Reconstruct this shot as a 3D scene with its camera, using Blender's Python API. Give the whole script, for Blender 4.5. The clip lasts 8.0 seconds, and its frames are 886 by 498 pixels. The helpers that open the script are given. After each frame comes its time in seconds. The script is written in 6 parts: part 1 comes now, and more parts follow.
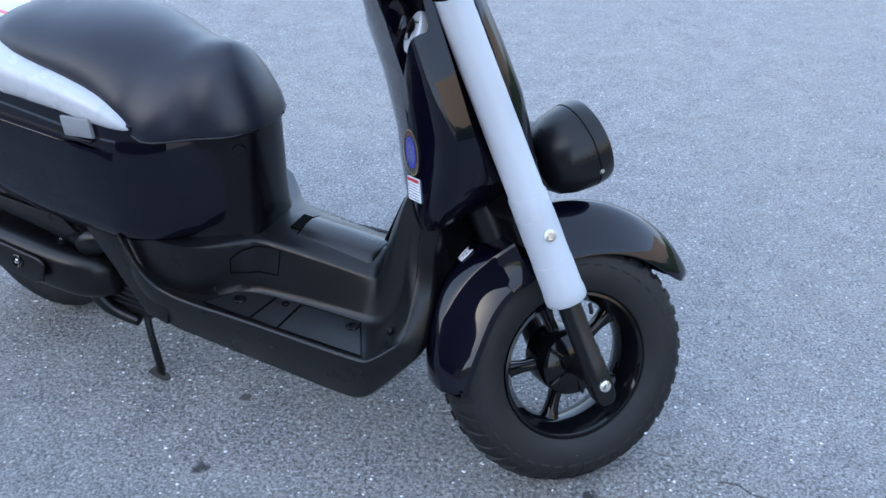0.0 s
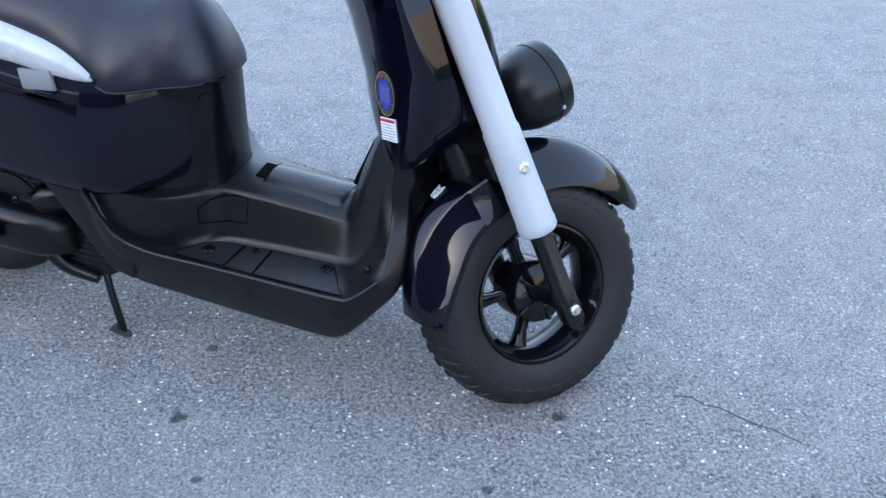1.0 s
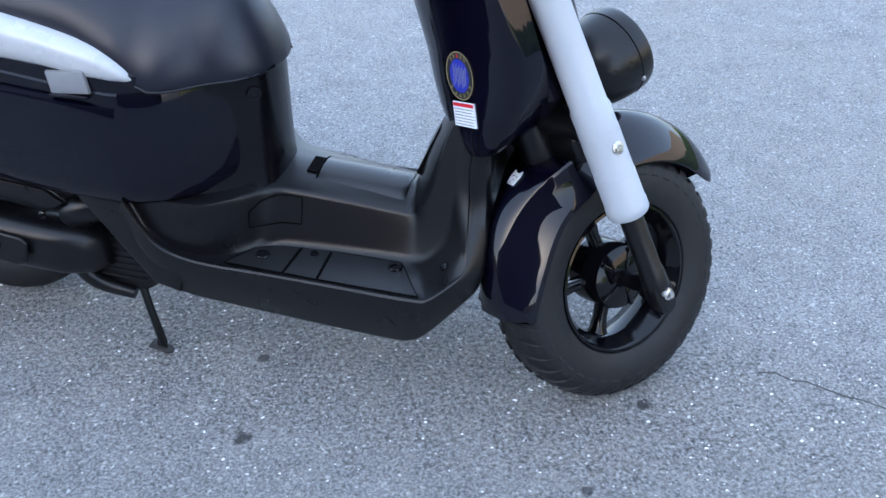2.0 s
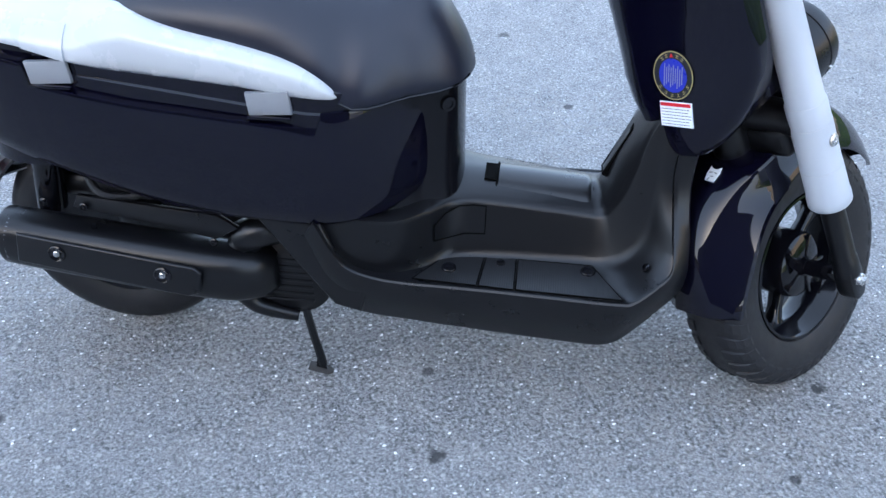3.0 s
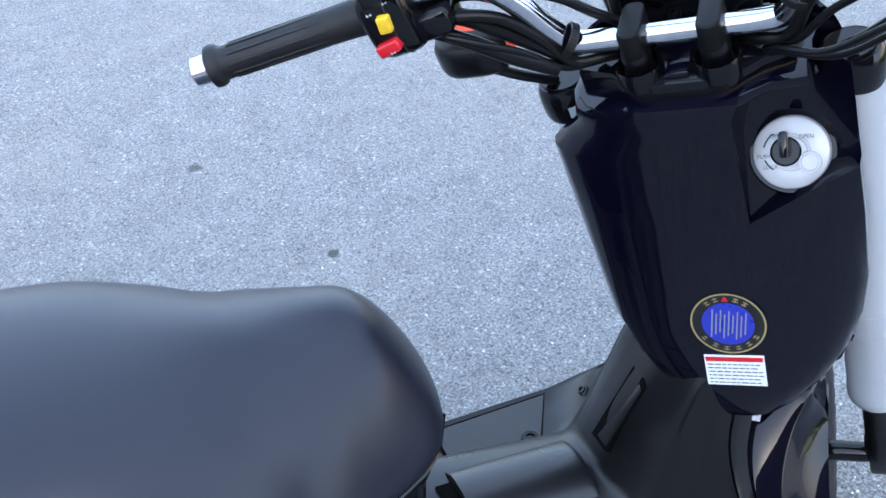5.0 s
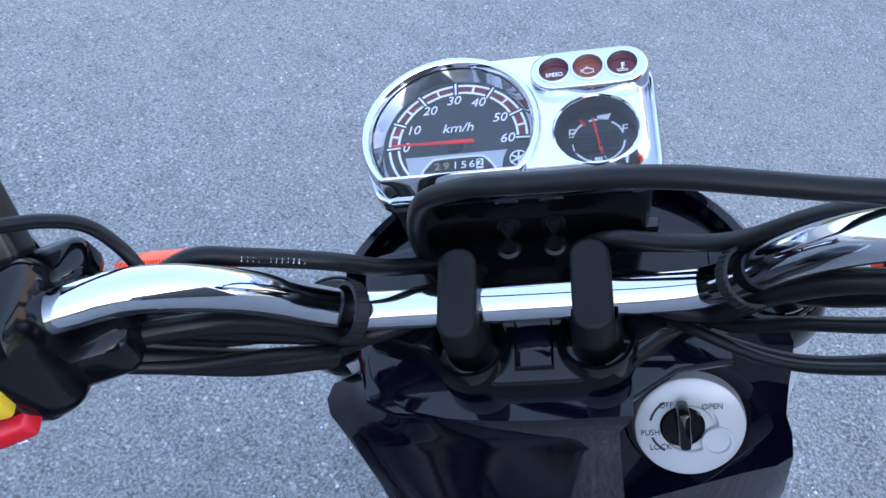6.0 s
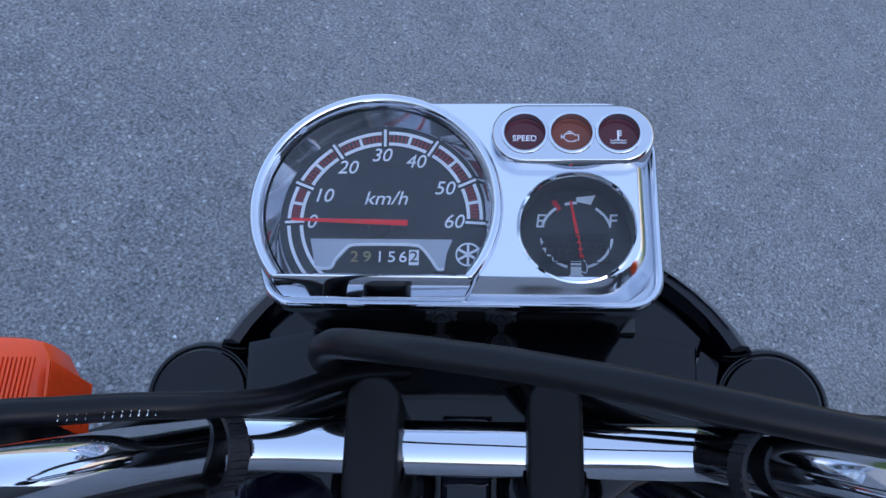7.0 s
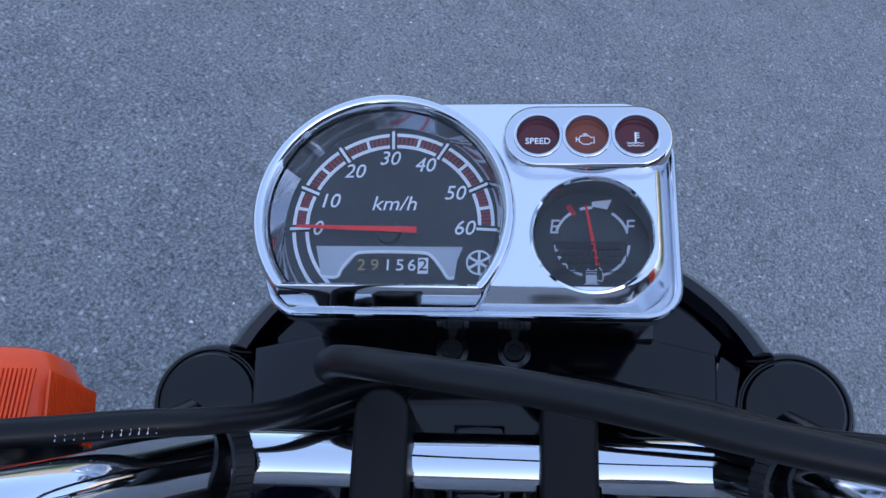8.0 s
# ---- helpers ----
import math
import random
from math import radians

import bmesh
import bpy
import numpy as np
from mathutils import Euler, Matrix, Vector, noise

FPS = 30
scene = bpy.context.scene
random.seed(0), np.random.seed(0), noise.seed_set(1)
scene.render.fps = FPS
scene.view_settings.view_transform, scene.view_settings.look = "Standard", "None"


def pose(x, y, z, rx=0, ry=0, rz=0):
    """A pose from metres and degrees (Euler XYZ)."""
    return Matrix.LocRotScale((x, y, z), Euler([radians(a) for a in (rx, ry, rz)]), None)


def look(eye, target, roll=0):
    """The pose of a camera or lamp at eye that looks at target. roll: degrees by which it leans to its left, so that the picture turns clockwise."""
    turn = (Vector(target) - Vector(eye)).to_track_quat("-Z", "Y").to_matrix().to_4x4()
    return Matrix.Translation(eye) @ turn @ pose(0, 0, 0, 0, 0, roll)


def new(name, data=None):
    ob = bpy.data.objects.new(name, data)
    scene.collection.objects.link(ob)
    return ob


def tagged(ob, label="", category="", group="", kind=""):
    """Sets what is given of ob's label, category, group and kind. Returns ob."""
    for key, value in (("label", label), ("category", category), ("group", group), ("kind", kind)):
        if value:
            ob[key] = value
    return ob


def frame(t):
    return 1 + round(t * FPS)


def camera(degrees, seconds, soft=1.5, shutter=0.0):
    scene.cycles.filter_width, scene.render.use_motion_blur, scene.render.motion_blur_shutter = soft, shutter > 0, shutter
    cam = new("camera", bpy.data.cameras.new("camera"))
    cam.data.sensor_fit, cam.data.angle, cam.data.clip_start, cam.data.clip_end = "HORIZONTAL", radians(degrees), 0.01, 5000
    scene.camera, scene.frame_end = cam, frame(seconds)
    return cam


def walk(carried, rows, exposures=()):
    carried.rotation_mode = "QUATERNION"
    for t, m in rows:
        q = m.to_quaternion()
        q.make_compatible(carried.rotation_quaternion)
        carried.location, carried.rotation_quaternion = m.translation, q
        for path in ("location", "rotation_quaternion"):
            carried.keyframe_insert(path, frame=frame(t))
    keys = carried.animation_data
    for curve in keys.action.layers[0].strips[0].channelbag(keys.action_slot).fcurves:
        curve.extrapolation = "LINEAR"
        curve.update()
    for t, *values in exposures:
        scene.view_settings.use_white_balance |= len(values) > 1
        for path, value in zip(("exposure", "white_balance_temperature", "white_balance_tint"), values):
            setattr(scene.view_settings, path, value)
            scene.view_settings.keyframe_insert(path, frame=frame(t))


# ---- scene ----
cam = camera(50.9, 8.0)
PATH = [
    (0, (0.049, 0.043, 1.394), (0.07, 1.745, 0.343), 0.2),
    (0.5, (-0.043, -0.03, 1.382), (0.151, 1.632, 0.287), 1.6),
    (1, (-0.122, -0.03, 1.381), (0.14, 1.614, 0.273), 2.0),
    (1.2, (-0.155, -0.002, 1.38), (0.129, 1.635, 0.266), 1.6),
    (2.3, (-0.45, 0.198, 1.34), (-0.049, 1.756, 0.152), -0.0),
    (2.5, (-0.55, 0.23, 1.34), (-0.115, 1.773, 0.144), -0.1),
    (3, (-0.801, 0.339, 1.365), (-0.28, 1.85, 0.163), 0.1),
    (3.5, (-0.903, 0.538, 1.358), (-0.345, 2.033, 0.153), -0.9),
    (4, (-0.949, 0.753, 1.358), (-0.268, 2.212, 0.17), -2.1),
    (4.2, (-0.94, 0.866, 1.354), (-0.158, 2.286, 0.182), -2.3),
    (5.3, (-0.67, 1.38, 1.369), (0.631, 2.224, 0.106), 3.1),
    (5.5, (-0.574, 1.436, 1.379), (0.752, 2.163, 0.07), 4.3),
    (5.8, (-0.464, 1.526, 1.377), (0.906, 2.057, 0.02), 7.8),
    (6, (-0.394, 1.587, 1.373), (0.991, 1.987, -0.013), 11.2),
    (6.2, (-0.345, 1.63, 1.375), (1.03, 1.917, -0.049), 14.7),
    (6.5, (-0.282, 1.662, 1.359), (1.074, 1.815, -0.103), 20.1),
    (7, (-0.234, 1.668, 1.34), (1.063, 1.739, -0.181), 24.6),
    (7.5, (-0.223, 1.668, 1.337), (1.039, 1.742, -0.213), 25.0),
    (8, (-0.216, 1.671, 1.338), (1.032, 1.755, -0.223), 23.9),
]
EXPOSURES = [(0, 2.27, 5660, 12.5), (1.0, 2.41, 5700, 12.5), (2.5, 2.47, 5770, 12), (3.5, 2.71, 5820, 12), (4.2, 2.75, 5840, 12.5), (5.5, 2.52, 5740, 12), (6.0, 2.21, 5460, 15), (6.5, 1.28, 5250, 17), (8, 1.3, 5250, 17)]
walk(cam, [(t, look(eye, target, roll)) for t, eye, target, roll in PATH], EXPOSURES)

# world and light: an added, unseen tall barn puts the yard in shade, under a clear sky with a thin veil of cloud; the
# sun stands at 20 degrees
world = bpy.data.worlds.new("sky")
scene.world = world
world.use_nodes = True
wn = world.node_tree
sky = wn.nodes.new("ShaderNodeTexSky")
sky.sky_type = "NISHITA"
sky.sun_disc = False
sky.dust_density = 3.0
sky.sun_elevation = radians(20)
sky.sun_rotation = radians(217)
veil = wn.nodes.new("ShaderNodeMix")
veil.data_type, veil.blend_type = "RGBA", "ADD"
veil.inputs["Factor"].default_value = 1.0
veil.inputs["B"].default_value = (3.3, 3.9, 4.6, 1)  # thin high cloud
wn.links.new(sky.outputs["Color"], veil.inputs["A"])
wn.links.new(veil.outputs["Result"], wn.nodes["Background"].inputs["Color"])
wn.nodes["Background"].inputs["Strength"].default_value = 0.07
sun_data = bpy.data.lights.new("sun", "SUN")
sun_data.energy = 3.2
sun_data.angle = radians(0.6)
sun_data.color = (1.0, 0.87, 0.7)
sun = new("sun", sun_data)
sun.matrix_world = look((0, 0, 10), (16.5, 22.0, 0))

# ---------- materials ----------
def material(name, base, rough=0.5, metal=0.0, coat=0.0, grain=0.0, grain_scale=900.0, stain=0.0, stain_scale=9.0, spec=0.5, trans=0.0, dust=0.0):
    m = bpy.data.materials.new(name)
    m.use_nodes = True
    n, l = m.node_tree.nodes, m.node_tree.links
    b = n["Principled BSDF"]
    b.inputs["Base Color"].default_value = (*base, 1)
    b.inputs["Roughness"].default_value = rough
    b.inputs["Metallic"].default_value = metal
    b.inputs["Coat Weight"].default_value = coat
    b.inputs["Coat Roughness"].default_value = 0.04
    b.inputs["Specular IOR Level"].default_value = spec
    b.inputs["Transmission Weight"].default_value = trans
    co = n.new("ShaderNodeTexCoord")
    if grain:
        t = n.new("ShaderNodeTexNoise")
        t.inputs["Scale"].default_value = grain_scale
        t.inputs["Detail"].default_value = 3
        l.new(co.outputs["Object"], t.inputs["Vector"])
        u = n.new("ShaderNodeBump")
        u.inputs["Strength"].default_value = grain
        u.inputs["Distance"].default_value = 0.001
        l.new(t.outputs["Fac"], u.inputs["Height"])
        l.new(u.outputs["Normal"], b.inputs["Normal"])
    if stain or dust:
        t = n.new("ShaderNodeTexNoise")
        t.inputs["Scale"].default_value = stain_scale
        t.inputs["Detail"].default_value = 6
        t.inputs["Roughness"].default_value = 0.65
        l.new(co.outputs["Object"], t.inputs["Vector"])
        r = n.new("ShaderNodeMapRange")
        r.inputs["From Min"].default_value = 0.35
        r.inputs["From Max"].default_value = 0.72
        r.inputs["To Min"].default_value = max(rough - stain, 0.02)
        r.inputs["To Max"].default_value = min(rough + stain, 1)
        l.new(t.outputs["Fac"], r.inputs["Value"])
        l.new(r.outputs["Result"], b.inputs["Roughness"])
        if dust:
            x = n.new("ShaderNodeMix")
            x.data_type = "RGBA"
            x.inputs["A"].default_value = (*base, 1)
            x.inputs["B"].default_value = (*[c + dust * (0.32 - c) for c in base], 1)
            l.new(t.outputs["Fac"], x.inputs["Factor"])
            l.new(x.outputs["Result"], b.inputs["Base Color"])
    return m


NAVY = material("navy_paint", (0.0018, 0.0017, 0.0062), 0.05, coat=0.0, spec=0.36, stain=0.03, stain_scale=14, dust=0.001)
BLACK = material("black_plastic", (0.0032, 0.0033, 0.0043), 0.31, grain=0.1, grain_scale=1400, stain=0.04, dust=0.003, spec=0.36)
SMOOTH = material("smooth_black_plastic", (0.005, 0.005, 0.006), 0.3, stain=0.04, dust=0.005, spec=0.5)
FORKWHITE = material("dull_white_paint", (0.4, 0.43, 0.47), 0.42, coat=0.2, stain=0.1, stain_scale=20, dust=0.05)
FACE = material("polished_face", (0.76, 0.78, 0.82), 0.17, metal=1, stain=0.04, stain_scale=40)
MATTING = material("ribbed_mat", (0.0065, 0.0068, 0.008), 0.42, stain=0.06, dust=0.012)
wave = MATTING.node_tree.nodes.new("ShaderNodeTexWave")
wave.inputs["Scale"].default_value = 75
bump = MATTING.node_tree.nodes.new("ShaderNodeBump")
bump.inputs["Strength"].default_value = 0.35
bump.inputs["Distance"].default_value = 0.001
MATTING.node_tree.links.new([x for x in MATTING.node_tree.nodes if x.type == "TEX_COORD"][0].outputs["Object"], wave.inputs["Vector"])
MATTING.node_tree.links.new(wave.outputs["Fac"], bump.inputs["Height"])
MATTING.node_tree.links.new(bump.outputs["Normal"], MATTING.node_tree.nodes["Principled BSDF"].inputs["Normal"])
DULL = material("dull_black_plastic", (0.004, 0.004, 0.0045), 0.5, grain=0.2, stain=0.1, dust=0.006, spec=0.16)
# near-black without gloss: dark seams, and shade of recesses put into colour
VOID = material("seam_and_recess_shade", (0.002, 0.002, 0.002), 0.9, spec=0.05)
SMOKE = material("smoked_metal", (0.42, 0.43, 0.47), 0.05, metal=1)
HOSE = material("hose_rubber", (0.005, 0.005, 0.006), 0.36, stain=0.06, stain_scale=25, dust=0.004, spec=0.22)
GLOSS = material("gloss_black", (0.003, 0.003, 0.0045), 0.09, stain=0.05, dust=0.002, spec=0.32)
VINYL = material("seat_vinyl", (0.0065, 0.0078, 0.0165), 0.36, grain=0.15, grain_scale=1100, stain=0.03, dust=0.003, spec=0.46)
COLUMN = material("column_black", (0.003, 0.003, 0.0045), 0.2, grain=0.06, stain=0.05, dust=0.002, spec=0.25)
RUBBER = material("rubber", (0.007, 0.0072, 0.009), 0.55, grain=0.4, grain_scale=700, stain=0.12, stain_scale=20, dust=0.012, spec=0.35)
WHITE = material("white_paint", (0.43, 0.45, 0.47), 0.3, coat=0.5, stain=0.06, dust=0.02)
CHROME = material("chrome", (0.6, 0.62, 0.66), 0.06, metal=1, stain=0.03, stain_scale=40)
STEEL = material("bolt_steel", (0.6, 0.6, 0.6), 0.3, metal=1, stain=0.1, stain_scale=80)
LOCKPLATE = material("silver_paint", (0.4, 0.41, 0.43), 0.38, metal=0.2, stain=0.08, stain_scale=60)
SATIN = material("satin_silver", (0.34, 0.35, 0.37), 0.45, metal=0.6, grain=0.1, stain=0.08, stain_scale=60)
GREY = material("grey_plastic", (0.085, 0.09, 0.1), 0.5, grain=0.3, stain=0.1, dust=0.1)
DIRTY = material("dirty_steel", (0.035, 0.032, 0.03), 0.6, metal=0.3, grain=0.4, grain_scale=300, stain=0.2, stain_scale=60, dust=0.08)
ORANGE = material("orange_lens", (0.85, 0.08, 0.01), 0.2, spec=0.35)
RED = material("red_plastic", (0.55, 0.01, 0.02), 0.3)
YELLOW = material("yellow_plastic", (0.75, 0.5, 0.02), 0.4)
PAPER = material("label_white", (0.75, 0.78, 0.82), 0.5, stain=0.1, stain_scale=60)
BLUE = material("sticker_blue", (0.02, 0.03, 0.35), 0.35, stain=0.1, stain_scale=60)
GOLD = material("sticker_gold", (0.3, 0.24, 0.1), 0.4)
INK = material("ink", (0.006, 0.006, 0.008), 0.5)
PRINT = material("white_print", (0.8, 0.82, 0.85), 0.5)
DARKRED = material("dark_red_lens", (0.07, 0.006, 0.01), 0.12)
DARKORANGE = material("dark_orange_lens", (0.16, 0.035, 0.015), 0.12)
DIAL = material("dial_face", (0.012, 0.013, 0.017), 0.45, stain=0.05)
NEEDLE = material("needle_red", (0.8, 0.02, 0.02), 0.4)
DASHRED = material("dash_red", (0.25, 0.02, 0.03), 0.5)


# ---------- shape helpers ----------
def ease(table):
    """A smooth function through rows of (x, value)."""
    xs, ys = np.array(sorted(table)).T
    slope = np.gradient(ys, xs) if len(xs) > 2 else np.full(len(xs), (ys[-1] - ys[0]) / (xs[-1] - xs[0]))
    for i in range(1, len(xs) - 1):
        if (ys[i] - ys[i - 1]) * (ys[i + 1] - ys[i]) <= 0:
            slope[i] = 0

    def at(x):
        if x <= xs[0]:
            return float(ys[0])
        if x >= xs[-1]:
            return float(ys[-1])
        i = int(np.searchsorted(xs, x)) - 1
        h = xs[i + 1] - xs[i]
        t = (x - xs[i]) / h
        return float((1 + 2 * t) * (1 - t) ** 2 * ys[i] + t * (1 - t) ** 2 * h * slope[i] + t * t * (3 - 2 * t) * ys[i + 1] + t * t * (t - 1) * h * slope[i + 1])

    return at


def oval(n, p, a, b, c=(0, 0)):
    """n points of a superellipse with half axes a, b and power p."""
    out = []
    for i in range(n):
        t = 2 * math.pi * (i + 0.5) / n
        x, y = math.cos(t), math.sin(t)
        out.append((c[0] + a * math.copysign(abs(x) ** (2 / p), x), c[1] + b * math.copysign(abs(y) ** (2 / p), y)))
    return out


def loft(rings, caps=True, closed=False):
    bm = bmesh.new()
    rows = [[bm.verts.new(p) for p in ring] for ring in rings]
    n = len(rows[0])
    for a, b in zip(rows, rows[1:] + ([rows[0]] if closed else [])):
        for i in range(n):
            bm.faces.new((a[i], a[(i + 1) % n], b[(i + 1) % n], b[i]))
    if caps and not closed:
        bm.faces.new(rows[0][::-1])
        bm.faces.new(rows[-1])
    bmesh.ops.recalc_face_normals(bm, faces=bm.faces)
    return bm


def smooth_path(points, steps=8):
    pts = [Vector(p) for p in points]
    out = []
    for i in range(len(pts) - 1):
        a, b, c, d = pts[max(i - 1, 0)], pts[i], pts[i + 1], pts[min(i + 2, len(pts) - 1)]
        for k in range(steps):
            t = k / steps
            out.append(0.5 * ((2 * b) + (c - a) * t + (2 * a - 5 * b + 4 * c - d) * t * t + (3 * b - a - 3 * c + d) * t ** 3))
    return out + [pts[-1]]


def pipe(points, radius, seg=12, steps=8, flat=1.0):
    """A tube along a smooth path; radius: one number or one for each given point."""
    path = smooth_path(points, steps) if steps > 1 else [Vector(p) for p in points]
    radii = [radius] * len(path) if not hasattr(radius, "__len__") else [float(r) for r in np.interp(np.linspace(0, len(points) - 1, len(path)), range(len(points)), radius)]
    rings, side = [], None
    for i, p in enumerate(path):
        way = (path[min(i + 1, len(path) - 1)] - path[max(i - 1, 0)]).normalized()
        if side is None:
            side = way.orthogonal().normalized()
        side = (side - way * side.dot(way)).normalized()
        up = way.cross(side)
        rings.append([p + radii[i] * (math.cos(a) * side + flat * math.sin(a) * up) for a in (2 * math.pi * k / seg for k in range(seg))])
    return loft(rings)


def lathe(profile, seg=32, axis="z", at=(0, 0, 0), arc=None):
    """Turns rows of (radius, height) round an axis. A ring profile whose ends meet gives a closed torus-like body."""
    rings = []
    for k in range(seg):
        a = 2 * math.pi * k / seg
        ring = []
        for r, h in profile:
            x, y = r * math.cos(a), r * math.sin(a)
            ring.append(Vector(at) + Vector({"z": (x, y, h), "y": (x, h, y), "x": (h, x, y)}[axis]))
        rings.append(ring)
    bm = bmesh.new()
    rows = [[bm.verts.new(p) for p in ring] for ring in rings]
    for k in range(seg):
        a, b = rows[k], rows[(k + 1) % seg]
        for i in range(len(profile) - 1):
            bm.faces.new((a[i], a[i + 1], b[i + 1], b[i]))
    bmesh.ops.remove_doubles(bm, verts=bm.verts, dist=1e-6)
    bmesh.ops.dissolve_degenerate(bm, dist=1e-6, edges=bm.edges)
    bmesh.ops.recalc_face_normals(bm, faces=bm.faces)
    return bm


def slab(outline, z0, z1, bevel=0.0, seg=2):
    """A flat plate with an outline in x, y between two heights."""
    bm = bmesh.new()
    low = [bm.verts.new((x, y, z0)) for x, y in outline]
    top = [bm.verts.new((x, y, z1)) for x, y in outline]
    n = len(outline)
    bm.faces.new(low[::-1])
    bm.faces.new(top)
    for i in range(n):
        bm.faces.new((low[i], low[(i + 1) % n], top[(i + 1) % n], top[i]))
    bmesh.ops.recalc_face_normals(bm, faces=bm.faces)
    if bevel:
        rim = [e for e in bm.edges if abs(e.verts[0].co.z - e.verts[1].co.z) < 1e-9]
        bmesh.ops.bevel(bm, geom=rim, offset=bevel, segments=seg, affect="EDGES", profile=0.5)
    return bm


def box(x0, x1, y0, y1, z0, z1, bevel=0.0, seg=2):
    bm = bmesh.new()
    bmesh.ops.create_cube(bm, size=1, matrix=Matrix.Translation(((x0 + x1) / 2, (y0 + y1) / 2, (z0 + z1) / 2)) @ Matrix.Diagonal((x1 - x0, y1 - y0, z1 - z0, 1)))
    if bevel:
        bmesh.ops.bevel(bm, geom=bm.edges[:], offset=bevel, segments=seg, affect="EDGES", profile=0.5)
    return bm


def join(*bms):
    """One bmesh of several."""
    first = bms[0]
    for b in bms[1:]:
        me = bpy.data.meshes.new("join")
        b.to_mesh(me)
        b.free()
        first.from_mesh(me)
        bpy.data.meshes.remove(me)
    return first


def moved(bm, m):
    bm.transform(m)
    return bm


def part(name, bm, mat, parent, label="", frame_of=None, angle=35, mats=()):
    """Links a bmesh as one mesh object under a thing or a part."""
    if frame_of is not None:
        bm.transform(frame_of)
    me = bpy.data.meshes.new(name)
    for f in bm.faces:
        f.smooth = True
    sharp = math.cos(radians(angle))
    for e in bm.edges:
        if len(e.link_faces) == 2 and e.link_faces[0].normal.dot(e.link_faces[1].normal) < sharp:
            e.smooth = False
    bm.normal_update()
    for e in bm.edges:
        e.smooth = not (len(e.link_faces) == 2 and e.link_faces[0].normal.dot(e.link_faces[1].normal) < sharp)
    bm.to_mesh(me)
    bm.free()
    me.materials.append(mat)
    for extra in mats:
        me.materials.append(extra)
    ob = new(name, me)
    ob.parent = parent
    if label:
        ob["label"] = label
    return ob


def mirrored(bm):
    m = bm.copy()
    m.transform(Matrix.Diagonal((1, -1, 1, 1)))
    bmesh.ops.reverse_faces(m, faces=m.faces)
    return m


